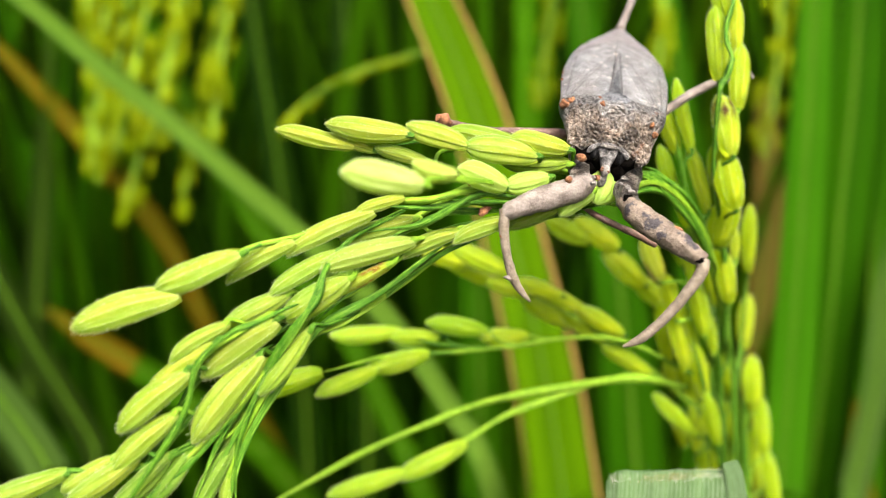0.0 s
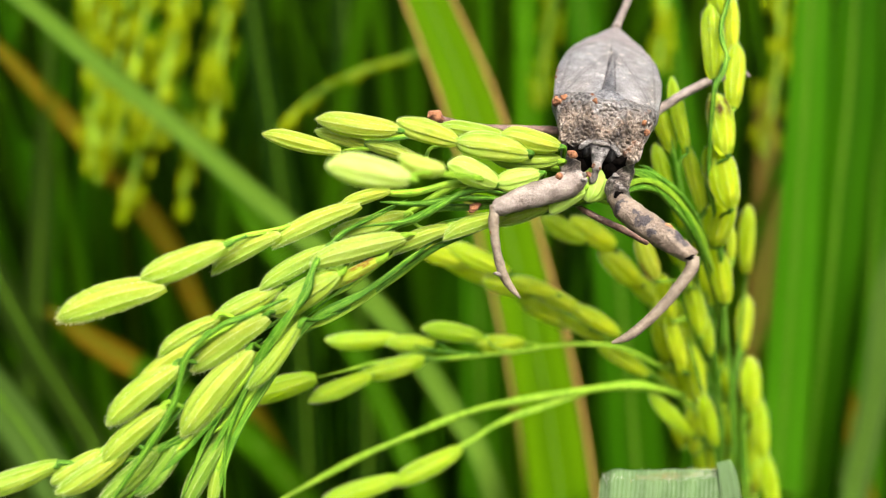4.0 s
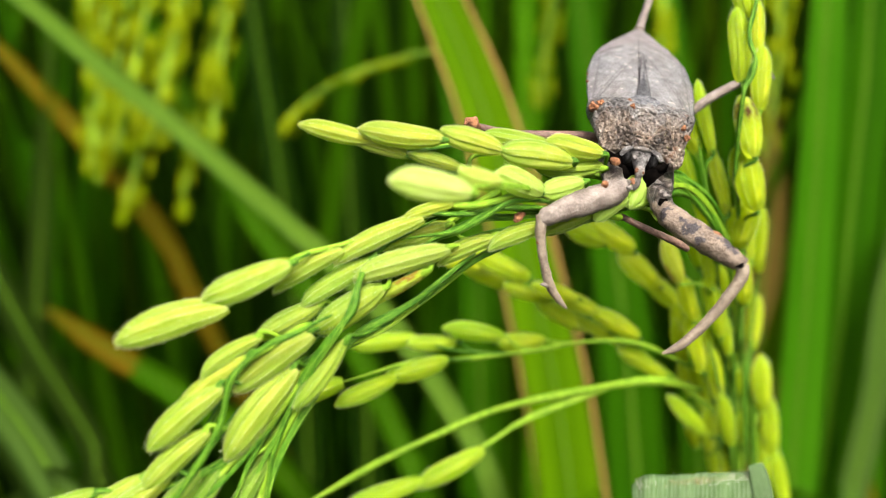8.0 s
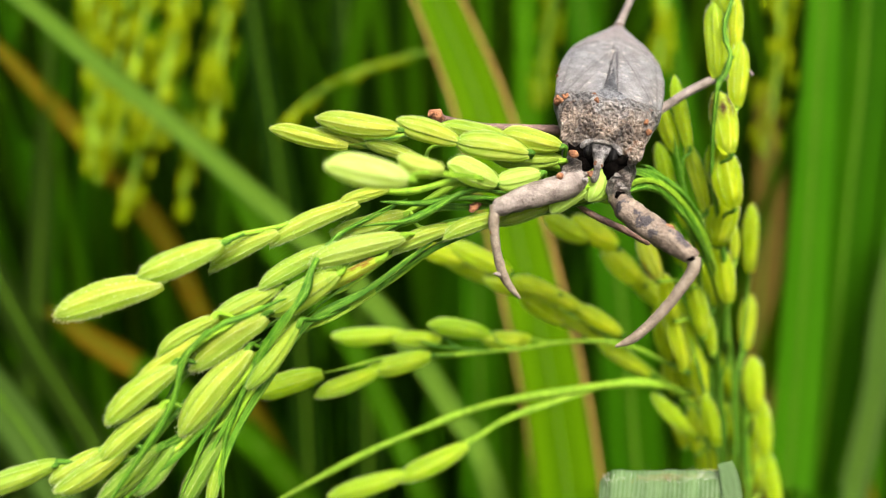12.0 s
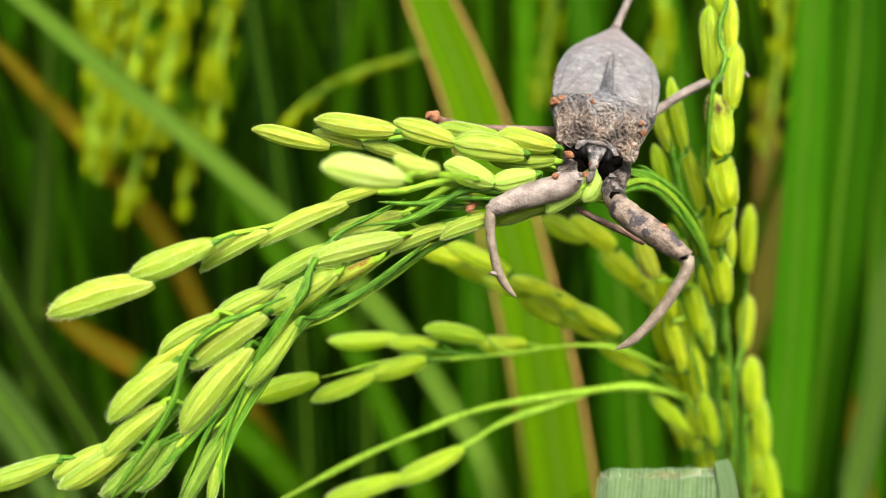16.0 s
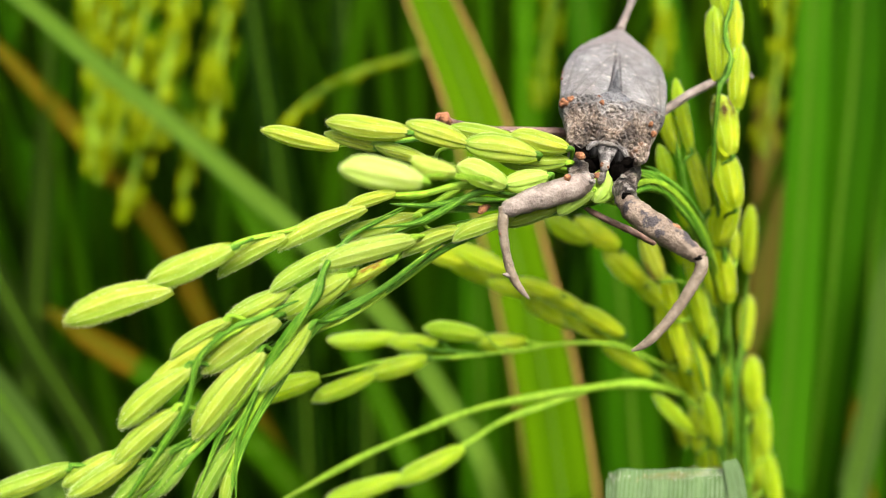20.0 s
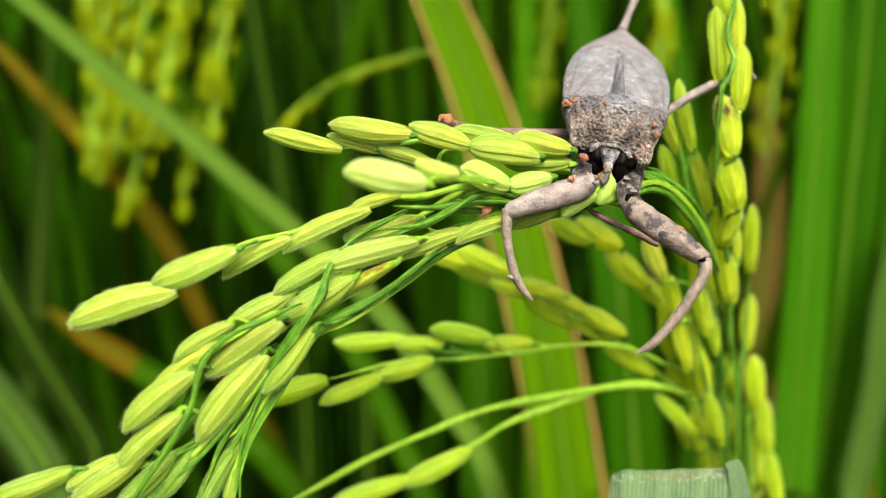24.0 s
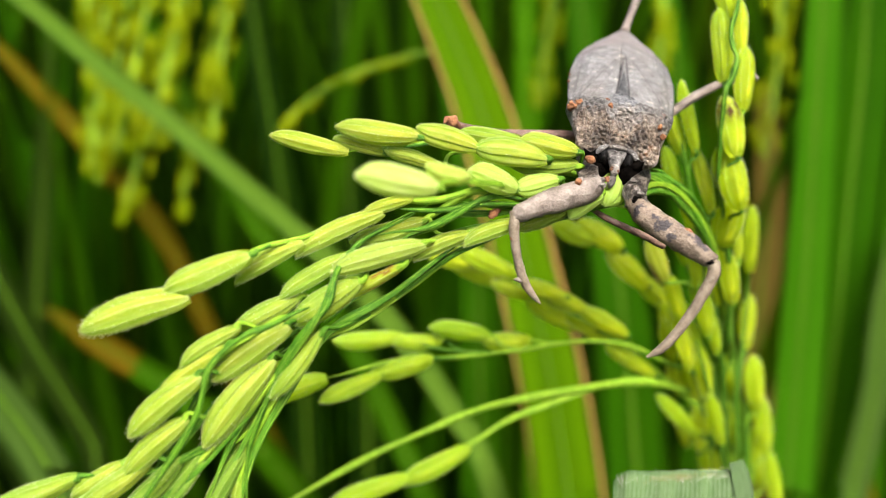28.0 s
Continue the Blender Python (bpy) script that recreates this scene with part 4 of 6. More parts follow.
# ---- frosted flag leaf that folds over in front of the stem ----
def flag_leaf():
    line = [(44.6, 40.8, -70.9), (39, 28.8, -51), (34.3, 19.2, -38.6), (31.8, 12.8, -32.3), (31.2, 12, -31.3), (30.7, 10.8, -31.1), (30.4, 10, -32.4), (29.9, 9.2, -35.6), (29.1, 8.1, -42.4), (27.6, 6.5, -56.7)]
    bm = blade_mesh([Vector(p) * MM for p in line], [0.0166] * 8 + [0.0162, 0.0155], (0, 0.35, 1), fold=0.0, thick=0.0003, across=40, curl=0.05, level=(-1, 0, 0))
    for v in bm.verts:
        v.co += Vector((0, 0.5, 1)) * MM * (0.5 * noise.noise(v.co * 160) + 0.16 * noise.noise(v.co * 700)) + Vector((0, 1, 0)) * MM * 0.10 * math.sin(v.co.x * 5200 + 2 * noise.noise(v.co * 300))
        u = (v.co.x / MM - 22.3) / 16.2
        v.co.z += MM * (0.5 * math.sin(math.pi * min(1, max(0, u))) - 2.4 * max(0, (0.16 - u) / 0.16) ** 2)
    ob = part("flag_leaf", bm, FLAG, plant, "frosted grey-green leaf with raised veins, folded over")
    edge = [(39.1, 10, -28.9), (39.5, 9.6, -30.4), (39.8, 9.2, -32.9), (40.2, 8.8, -37.4)]
    part("folded_margin", blade_mesh([Vector(p) * MM for p in edge], [0.002, 0.0024, 0.0026, 0.0026], (-0.15, -1, 0.45), fold=0.12, thick=0.0003), FLAG, ob, "upturned pale leaf margin")
    rng, fuzz = random.Random(8), bmesh.new()
    left, right = Vector((23.3, 11.2, -31.6)) * MM, Vector((39, 11.2, -30.7)) * MM
    for _ in range(1100):
        root = left.lerp(right, rng.random()) + Vector((0, rng.uniform(-1.2, 1.0), rng.uniform(-1.0, -0.1))) * MM
        tip = root + Vector((rng.uniform(-.5, .5), rng.uniform(-.5, .2), rng.uniform(0.3, 1.0))) * MM * rng.uniform(0.6, 1.5)
        vs = [fuzz.verts.new(root + Vector((d * 0.000032, 0, 0))) for d in (-1, 1)] + [fuzz.verts.new(root + Vector((0, 0.00003, 0))), fuzz.verts.new(tip)]
        for f in ((0, 1, 3), (1, 2, 3), (2, 0, 3)):
            fuzz.faces.new([vs[j] for j in f])
    part("leaf_hairs", fuzz, WOOL, ob, "fine whitish hairs on the fold")
    down, rng = bmesh.new(), random.Random(18)
    for _ in range(700):
        root = left.lerp(right, rng.gauss(0.5, 0.15)) + Vector((0, rng.uniform(-1.6, 0.6), rng.uniform(-0.3, 0.5))) * MM
        tip = root + Vector((rng.uniform(-1, 1), rng.uniform(-.4, .2), rng.uniform(-0.1, 0.5))) * MM * rng.uniform(0.4, 1.1)
        vs = [down.verts.new(root + Vector((0, 0, d * 0.00002))) for d in (-1, 1)] + [down.verts.new(root + Vector((0, 0.00003, 0))), down.verts.new(tip)]
        for f in ((0, 1, 3), (1, 2, 3), (2, 0, 3)):
            down.faces.new([vs[j] for j in f])
    part("leaf_down", down, STRAW, ob, "patch of pale brown down on the fold")
    return ob


flag = flag_leaf()


# ---- the insect ----
BUG = Matrix(((0.9743, 0.2128, 0.0735, 0.0193), (-0.1087, 0.7302, -0.6746, -0.005), (-0.1972, 0.6493, 0.7345, 0.0119), (0, 0, 0, 1)))
bug = tagged(new("water_scorpion"), "grey-brown water scorpion with mud crust clinging to the rice panicle", "insect")
bug.matrix_world = TILT @ BUG


def shell(rows, seg=24, flat=2.2, rng=None, rough=0.0, close=True):
    """Loft of ovals along y: rows y, half width, top, bottom, all in mm."""
    bm, rings = bmesh.new(), []
    for y, w, top, low in rows:
        ring = []
        for q in range(seg):
            t = 2 * math.pi * q / seg
            c, s = math.cos(t), math.sin(t)
            x = w * math.copysign(abs(c) ** (2 / flat), c)
            z = (top if s > 0 else low) * abs(s) ** (2 / flat) * (1 if s > 0 else -1)
            j = rng.uniform(-rough, rough) if rng else 0
            ring.append(bm.verts.new(Vector((x + j, y + (rng.uniform(-rough, rough) if rng else 0), z + j)) * MM))
        rings.append(ring)
    for p, q in zip(rings, rings[1:]):
        for n in range(seg):
            bm.faces.new((p[n], p[(n + 1) % seg], q[(n + 1) % seg], q[n]))
    if close:
        bm.faces.new(rings[0][::-1])
        bm.faces.new(rings[-1])
    return bm


def limb(name, points, material, parent, label="", rough=0.06, seed=3, m=None):
    """A leg joint: rows x, y, z, radius in mm, with a knobbly, dented skin."""
    line = mm_line(points, 9)
    bm = tube(bmesh.new(), line, 22)
    for q, v in enumerate(bm.verts):
        p = line[q // 22]
        out, c = v.co - Vector(p[:3]), v.co / MM
        v.co += out * rough * (1.6 * noise.noise(Vector((c.x * 0.7, c.y * 0.7, c.z * 0.7 + seed))) + 1.2 * noise.noise(c * 1.7 + Vector((seed, 0, 0))) + 0.8 * noise.noise(c * 4.0 + Vector((0, seed, 0))))
    return part(name, bm, material, parent, label, m)


def insect():
    rng = random.Random(11)
    body = [(8, 5.9, -0.3, 3.2), (12, 6.3, -0.2, 3.4), (18, 6.5, -0.2, 3.4), (24, 6.1, -0.2, 3.0), (28, 5.0, -0.2, 2.4), (32, 2.9, -0.2, 1.6), (35.6, 0.9, 0, 0.7)]
    part("abdomen", shell(body), CHITIN, bug, "grey-brown flattened abdomen")
    # Blackened so that it reads as shade below the pronotum.
    part("thorax", shell([(-1.5, 3.0, -1.0, 2.4), (-0.7, 3.9, -0.6, 2.9), (0.9, 4.1, 0.2, 3.4), (2.5, 4.3, 0.3, 4.0), (6, 5.0, 0.3, 4.0), (10, 5.6, 0.3, 3.6)]), BLACK_SHADE, bug, "underside of the thorax, blackened for shade")
    front = [(-0.5, 4.2, 0.3, 0.5), (-0.2, 4.6, 0.9, 1.0), (0.5, 4.85, 1.5, 1.3), (1.5, 4.95, 1.75, 1.5), (2.3, 5.0, 1.6, 1.6), (3, 5.15, 1.45, 1.8), (4, 5.4, 1.6, 2.0), (5, 5.6, 1.9, 2.2), (5.8, 5.75, 2.0, 2.3), (6.5, 5.9, 2.1, 2.4), (7.3, 6.1, 2.2, 2.5), (8, 6.3, 2.2, 2.6), (8.8, 6.5, 2.1, 2.7), (9.5, 6.6, 1.9, 2.8), (10.1, 6.6, 1.6, 2.8), (10.6, 6.5, 1.2, 2.8)]
    front = [tuple(p) for p in smooth_line(front, 4)]
    bm = shell(front, 120, 2.8, rng, 0.03)
    for v in bm.verts:
        x, y, z = v.co / MM
        rear = min(1.0, max(0.25, (10.5 - y) / 4.5))
        if z > 0.4:
            fold = math.exp(-((y - 3.2) / 2.2) ** 2)
            v.co.z -= MM * (0.8 * fold * math.exp(-((abs(x + 0.2 * math.sin(y * 2)) - 0.95) / 0.32) ** 2) + 0.5 * math.exp(-((y - 6.3 - 0.12 * x * x + 0.5 * noise.noise(Vector((x, 0, 9)))) / 0.4) ** 2) * (abs(x) < 4.6) + 0.6 * fold * math.exp(-((abs(x) - 3.5) / 0.4) ** 2))
            v.co.z += MM * (0.6 * math.exp(-((abs(x) - 2.3) / 0.7) ** 2) * rear - 0.55 * math.exp(-(x / 0.9) ** 2) * (y < 7) + rear * (0.45 * noise.noise(Vector((x * 0.9, y * 0.9, 3))) + 0.5 * noise.noise(Vector((x * 2.0, y * 2.0, 8))) + 0.35 * abs(noise.noise(Vector((x * 4.0, y * 4.0, 1)))) + 0.16 * noise.noise(Vector((x * 8, y * 8, 4)))))
        if y < 2.5:
            k = (2.5 - y) / 3
            v.co.y += MM * k * (0.9 * noise.noise(Vector((x * 1.1, 0, 5))) + 1.5 * math.exp(-(x / 1.9) ** 2) - 1.3 * math.exp(-((x - 3.9) / 0.9) ** 2) - 0.4 * math.exp(-((x + 4.0) / 0.9) ** 2))
            v.co.z -= MM * k * (0.6 * math.exp(-((abs(x) - 1.9) / 0.6) ** 2) + 0.5 * (abs(x) > 3.2))
    part("pronotum", bm, PRONOTUM, bug, "rough mud-crusted pronotum")
    # wing cases, each from the shoulder to the tip, one just over the other
    for side, lift in ((-1, 0.0), (1, 0.06)):
        bm = bmesh.new()
        grid, ny, nx = [], 60, 34
        for q in range(ny):
            y = 9.6 + (35.9 - 9.6) * q / (ny - 1)
            w = float(np.interp(y, [9.6, 12, 16, 20, 25, 28, 32, 35, 35.9], [6.45, 6.7, 6.95, 6.9, 6.25, 5.25, 3.1, 1.3, 0.7]))
            row = []
            for n in range(nx + 1):
                u = -0.08 + 1.08 * n / nx
                x = side * u * w
                dome = 1.5 * (1 - abs(u) ** 2.6) * float(np.interp(y, [9, 14, 26, 36], [1.0, 1.1, 0.9, 0.25]))
                vein = 0.14 * math.exp(-((abs(x) - (22 - y) * 0.33) / 0.22) ** 2) * (y < 22) - 0.22 * math.exp(-((abs(x) - 0.16 - (25 - y) * 0.062) / 0.16) ** 2) * (11 < y < 25) - 0.06 * math.exp(-((abs(x) - 1.6 - (24 - y) * 0.26) / 0.18) ** 2) * (12 < y < 24) + 0.10 * math.exp(-((abs(x) - 5.2 + (y - 10) * 0.06) / 0.3) ** 2)
                seam = -0.14 * math.exp(-((y - 28 + abs(x) * 0.55) / 0.45) ** 2)
                ripple = 0.10 * noise.noise(Vector((x * 0.7, y * 0.5, side)))
                row.append(bm.verts.new(Vector((x, y, 0.15 + dome + vein + seam + ripple + lift)) * MM))
            grid.append(row)
        for p, q in zip(grid, grid[1:]):
            for n in range(nx):
                vs = (p[n], p[n + 1], q[n + 1], q[n])
                bm.faces.new(vs if side > 0 else vs[::-1])
        ext = bmesh.ops.solidify(bm, geom=bm.faces[:], thickness=0.00018)
        part("wing_case", bm, WING, bug, "grey leathery wing case with fine veins")
    bm, rows = bmesh.new(), []
    for q in range(15):
        y = 9.2 + 9.4 * q / 14
        w = 1.05 * (1 - (q / 14)) ** 0.8 + 0.08
        rows.append([bm.verts.new(Vector((w * (n / 5 - 1), y, 2.12 - 0.02 * q - 0.25 * (n / 5 - 1) ** 2 - 0.3 * (abs(n - 5) == 5))) * MM) for n in range(11)])
    for p, q in zip(rows, rows[1:]):
        for n in range(10):
            bm.faces.new((p[n], p[n + 1], q[n + 1], q[n]))
    bmesh.ops.solidify(bm, geom=bm.faces[:], thickness=0.00015)
    part("scutellum", bm, PLATE, bug, "pale pointed plate between the wing cases")
    bm = bmesh.new()
    bmesh.ops.create_icosphere(bm, subdivisions=5, radius=1.0 * MM)
    for v in bm.verts:
        x, y, z = v.co / MM
        r = math.hypot(x, y)
        lump = 0.16 * noise.noise(Vector((x * 2.5, y * 2.5, 4))) + 0.10 * noise.noise(Vector((x * 6, y * 6, 9)))
        v.co = Vector((x * 2.0 * (1 + 0.15 * noise.noise(Vector((x, y, 1)))), 9.2 + y * 1.55, 1.95 + z * 0.42 + lump + 0.14 * math.exp(-((r - 0.85) / 0.1) ** 2))) * MM
    part("scutellum_disc", bm, PLATE, bug, "blue-grey wrinkled round plate at the base of the wings")
    limb("breathing_siphon", [(0, 35.4, 0.4, 0.75), (0.3, 38, 0.7, 0.55), (1.4, 46, 2.2, 0.5), (2.6, 58, 3.2, 0.45), (3.4, 66, 3.6, 0.3)], LIMB, bug, "long thin breathing tube")
    # crumbs of mud
    for x, y, z, r in ((-6.0, 7.2, 1.2, 0.6), (-5.3, 7.7, 1.6, 0.42), (-1.9, 8.2, 2.25, 0.34), (-1.5, 7.0, 2.3, 0.3), (-6.9, 15.6, 0.4, 0.17), (-6.9, 18.2, 0.3, 0.16), (5.0, 3.2, 1.2, 0.35), (4.6, 4.6, 1.7, 0.3)):
        bm = bmesh.new()
        bmesh.ops.create_icosphere(bm, subdivisions=3, radius=r * MM)
        for v in bm.verts:
            v.co *= (1 + 0.7 * noise.noise(v.co * 2300 + Vector((x, y, z))) + 0.3 * noise.noise(v.co * 7000 + Vector((y, x, z))))
            v.co += Vector((x, y, z)) * MM
        part("mud_crumb", bm, MUD, bug, "orange-brown crumb of dried mud")


insect()
for ob in bug.children:      # a stocky species: the body is shortened along its axis
    ob.data.transform(Matrix.Diagonal((1, 0.853, 1, 1)))


def bug_head():
    """Small head between the forelegs, hinged at the front of the pronotum."""
    rng = random.Random(4)
    rows = smooth_line([(-2.5, 0.42, 0.15, 0.6), (-1.9, 0.62, 0.55, 0.9), (-1.1, 0.82, 0.95, 1.1), (-0.3, 1.15, 1.15, 1.2), (0.5, 1.45, 1.0, 1.2), (1.2, 1.5, 0.6, 1.0)], 4)
    bm = shell([tuple(p) for p in rows], 36, 2.0)
    for v in bm.verts:
        x, y, z = v.co / MM
        v.co += Vector((0, 0, 1)) * MM * (0.16 * noise.noise(Vector((x * 2.2, y * 2.2, 2))) + 0.10 * noise.noise(Vector((x * 5, y * 5, 7))) - 0.25 * math.exp(-(x / 0.3) ** 2 - ((y + 1.0) / 0.5) ** 2) * (z > 0))
    ob = part("head", bm, FACE, bug, "small mottled grey head", pose(0, 0, -0.6 * MM))
    part("brow", tube(bmesh.new(), mm_line([(-1.0, 0.0, 0.95, 0.16), (-0.55, -0.25, 1.22, 0.25), (0, -0.35, 1.3, 0.27), (0.55, -0.25, 1.22, 0.25), (1.0, 0.0, 0.95, 0.16)]), 10, 0.8, 0.14, rng), FLAKE, ob, "pale grey arched brow")
    for sx in (-1, 1):
        bm = bmesh.new()
        bmesh.ops.create_uvsphere(bm, u_segments=20, v_segments=14, radius=0.7 * MM)
        for v in bm.verts:
            v.co = Vector((v.co.x * 0.8, v.co.y * 1.15, v.co.z * 1.25)) * (1 + 0.22 * noise.noise(v.co * 1600 + Vector((sx, 0, 0))))
        part("eye", bm, EYE_BLACK, ob, "shiny black bulging eye", pose(sx * 1.5 * MM, -0.6 * MM, -0.1 * MM))
        ridge = tube(bmesh.new(), mm_line([(sx * 1.0, 0.4, 0.75, 0.2), (sx * 1.5, -0.05, 0.85, 0.34), (sx * 1.95, -0.45, 0.7, 0.4), (sx * 2.2, -0.7, 0.5, 0.3), (sx * 2.25, -0.85, 0.3, 0.14)]), 12, 0.8, 0.16, rng)
        part("eye_ridge", ridge, FACE, ob, "grey knobbly ridge over the eye")
        bm = bmesh.new()
        bmesh.ops.create_uvsphere(bm, u_segments=16, v_segments=10, radius=1.6 * MM)
        for v in bm.verts:
            v.co *= 1 + 0.35 * noise.noise(v.co * 900 + Vector((sx * 3, 0, 0)))
        # Black lumps stand in for the shade in the hollow beside the head.
        part("hollow_shade", bm, BLACK_SHADE, ob, "black lump painted as the shade beside the head", pose(sx * 1.9 * MM, -0.5 * MM, -1.9 * MM))
    for x, y, z, r in ((-0.62, -1.35, 0.62, 0.2), (0.62, -1.35, 0.62, 0.2), (-0.3, -0.8, 1.0, 0.16), (0.35, -0.75, 1.0, 0.15)):
        bm = bmesh.new()
        bmesh.ops.create_icosphere(bm, subdivisions=2, radius=r * MM)
        for v in bm.verts:
            v.co = v.co * (1 + 0.5 * noise.noise(v.co * 3000 + Vector((x, y, z)))) + Vector((x, y, z)) * MM
        part("tubercle", bm, FACE, ob)
    part("rostrum", tube(bmesh.new(), mm_line([(0, -2.2, 0.1, 0.5), (0.0, -2.7, -0.3, 0.55), (0.0, -2.95, -0.8, 0.38), (-0.05, -3.15, -1.3, 0.46), (-0.12, -3.35, -1.9, 0.4), (-0.15, -3.4, -2.3, 0.16)]), 12, 1, 0.12, rng), FLAKE, ob, "short jointed beak caked with pale mud")
    for x, y, z, r in ((-0.25, -2.75, -0.1, 0.36), (0.25, -2.85, -0.25, 0.3), (-0.5, -3.15, -1.2, 0.3)):
        bm = bmesh.new()
        bmesh.ops.create_icosphere(bm, subdivisions=2, radius=r * MM)
        for v in bm.verts:
            v.co = v.co * (1 + 0.5 * noise.noise(v.co * 2500 + Vector((x, y, z)))) + Vector((x, y, z)) * MM
        part("mud_crumb", bm, MUD, ob, "orange crumb on the beak")
    return ob


head = bug_head()

limb("fore_coxa", [(*(-3.7, 2.6, -3.1), 0.7), (*(-3.2, -0.3, -2.8), 1.0), (*(-2.6, -4.2, -1.9), 1.2), (*(-2.1, -6.1, -1.8), 1.1)], COXA, bug, "dark stout first joint of the foreleg", 0.2, 6)
limb("fore_coxa", [(*(4.3, 4.4, -3.6), 0.7), (*(3.5, 0.8, -3.2), 1.1), (*(2.8, -3.5, -2.8), 1.3), (*(3.5, -5.4, -3.5), 1.15)], COXA, bug, "dark stout first joint of the foreleg", 0.2, 7)
limb("fore_femur", [(*(-1.6, -4.6, -1.7), 1.0), (*(-2.8, -6.2, -1.8), 1.45), (*(-5.7, -8.6, -1.9), 1.45), (*(-8.3, -10.5, -2.2), 1.22), (*(-9.7, -11.6, -2.7), 1.0), (*(-10.2, -12.1, -3.1), 0.5)], LIMB, bug, "thick mottled pinkish-grey femur", 0.07, 8)
limb("fore_femur", [(*(2.5, -4.7, -3.3), 0.8), (*(4, -6.5, -3.3), 1.4), (*(5.9, -8.4, -3.2), 1.48), (*(8.4, -10.3, -3.2), 1.32), (*(10.5, -11.9, -3.3), 1.05), (*(11.7, -12.3, -3.5), 0.7)], LIMB_BLOTCHED, bug, "thick mottled femur with dark blotches", 0.10, 9)
limb("mud_crumb", [(*(-4.1, -6.7, -0.2), 0.25), (*(-4, -7.1, -0.2), 0.42), (*(-3.7, -7.2, -0.3), 0.25)], MUD, bug, "orange mud bead")
limb("mud_crumb", [(*(-3.5, -2.5, 0.1), 0.2), (*(-3, -3, 0.2), 0.5), (*(-2.5, -2.6, -0.2), 0.2)], MUD, bug)
limb("fore_tibia", [(*(-10.1, -11.5, -2.5), 0.75), (*(-10, -12.7, -3.8), 0.58), (*(-9.4, -13.8, -5.6), 0.52), (*(-8.6, -14.9, -7.3), 0.5), (*(-7.7, -15.6, -8.8), 0.52), (*(-6.6, -16.1, -9.9), 0.38), (*(-5.5, -16.3, -10.9), 0.12)], LIMB_PALE, bug, "thin curved tibia folded down", 0.08, 10)
limb("tarsal_spur", [(*(-7.9, -15.6, -8.7), 0.3), (*(-8.4, -15.8, -8.4), 0.28), (*(-8.9, -16.1, -8.2), 0.1)], LIMB, bug)
# The first set: dark joints, with the shade of their hollows painted black.
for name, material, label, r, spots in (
        ("knee_joint", BLACK_SHADE, "dark leg joint, its hollow blackened for shade", 0.46, ((-9.35, -11.75, -2.15), (11.05, -12.6, -2.95), (3.1, -5.6, -2.2))),
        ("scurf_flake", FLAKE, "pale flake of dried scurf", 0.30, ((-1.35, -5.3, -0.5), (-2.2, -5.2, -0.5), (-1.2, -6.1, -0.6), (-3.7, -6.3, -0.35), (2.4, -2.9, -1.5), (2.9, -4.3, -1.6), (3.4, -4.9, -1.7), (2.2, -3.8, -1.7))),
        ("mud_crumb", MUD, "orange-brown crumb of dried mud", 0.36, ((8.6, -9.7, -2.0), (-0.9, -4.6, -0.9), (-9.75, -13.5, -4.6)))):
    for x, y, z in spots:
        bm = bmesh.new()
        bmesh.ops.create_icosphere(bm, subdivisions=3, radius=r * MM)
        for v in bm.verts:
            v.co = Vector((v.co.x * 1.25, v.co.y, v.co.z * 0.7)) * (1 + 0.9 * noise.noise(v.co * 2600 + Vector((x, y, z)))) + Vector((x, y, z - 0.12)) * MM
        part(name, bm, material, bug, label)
KNEE = Vector((11.4, -12.3, -3.4)) * MM


def moving_tibia():
    pts = [(11.4, -12.3, -3.4), (11.7, -13.2, -4.4), (10.9, -14.8, -7.1), (9.6, -16.4, -10), (8.4, -17.5, -12), (7.6, -18, -12.8), (6.7, -18.3, -13.6)]
    radii = (0.8, 0.68, 0.6, 0.55, 0.54, 0.4, 0.15)
    rows = [(*(Vector(p) - KNEE * 1000), r) for p, r in zip(pts, radii)]
    return limb("fore_tibia", rows, LIMB_PALE, bug, "long curved grey tibia", 0.06, 12, Matrix.Translation(KNEE))


tibia = moving_tibia()
limb("mid_leg", [(*(-2.8, 8, -4.4), 0.6), (*(-5.7, 7.8, -4.2), 0.65), (*(-10, 6.3, -3.9), 0.55), (*(-14.6, 4.8, -3.7), 0.5), (*(-18.4, 3, -2.6), 0.5), (*(-19.9, 1.7, -1.5), 0.65)], LIMB_DARK, bug, "thin brown middle leg", 0.08, 13)
limb("mid_tarsus", [(*(-19.1, 0.8, -1.4), 0.4), (*(-19.8, 0.4, -0.5), 0.75), (*(-20.4, 0.1, -0.1), 0.4), (*(-20.6, -0.5, -0.2), 0.15)], MUD, bug, "muddy brown foot on the grain", 0.25, 14)
limb("hind_leg", [(*(5.2, 14.1, -4.9), 0.8), (*(7.3, 16.6, -3.8), 0.65), (*(10.2, 19.4, -2.3), 0.62), (*(13.3, 21.7, -0.9), 0.6), (*(16.5, 24.5, -0.8), 0.45), (*(18.4, 26.3, -0.9), 0.3), (*(19.3, 26.1, -1.3), 0.2)], LIMB, bug, "straight grey-brown hind leg", 0.08, 15)
limb("mid_leg", [(*(-2.2, -1.1, -7.3), 0.28), (*(-0.7, -2.9, -7.2), 0.32), (*(1.8, -4.3, -7.2), 0.4), (*(5.1, -4.6, -8), 0.44), (*(7.4, -4.5, -8.95), 0.5), (*(8, -4.5, -9.2), 0.3)], LIMB_DARK, bug, "dark brown middle leg under the body", 0.1, 16)
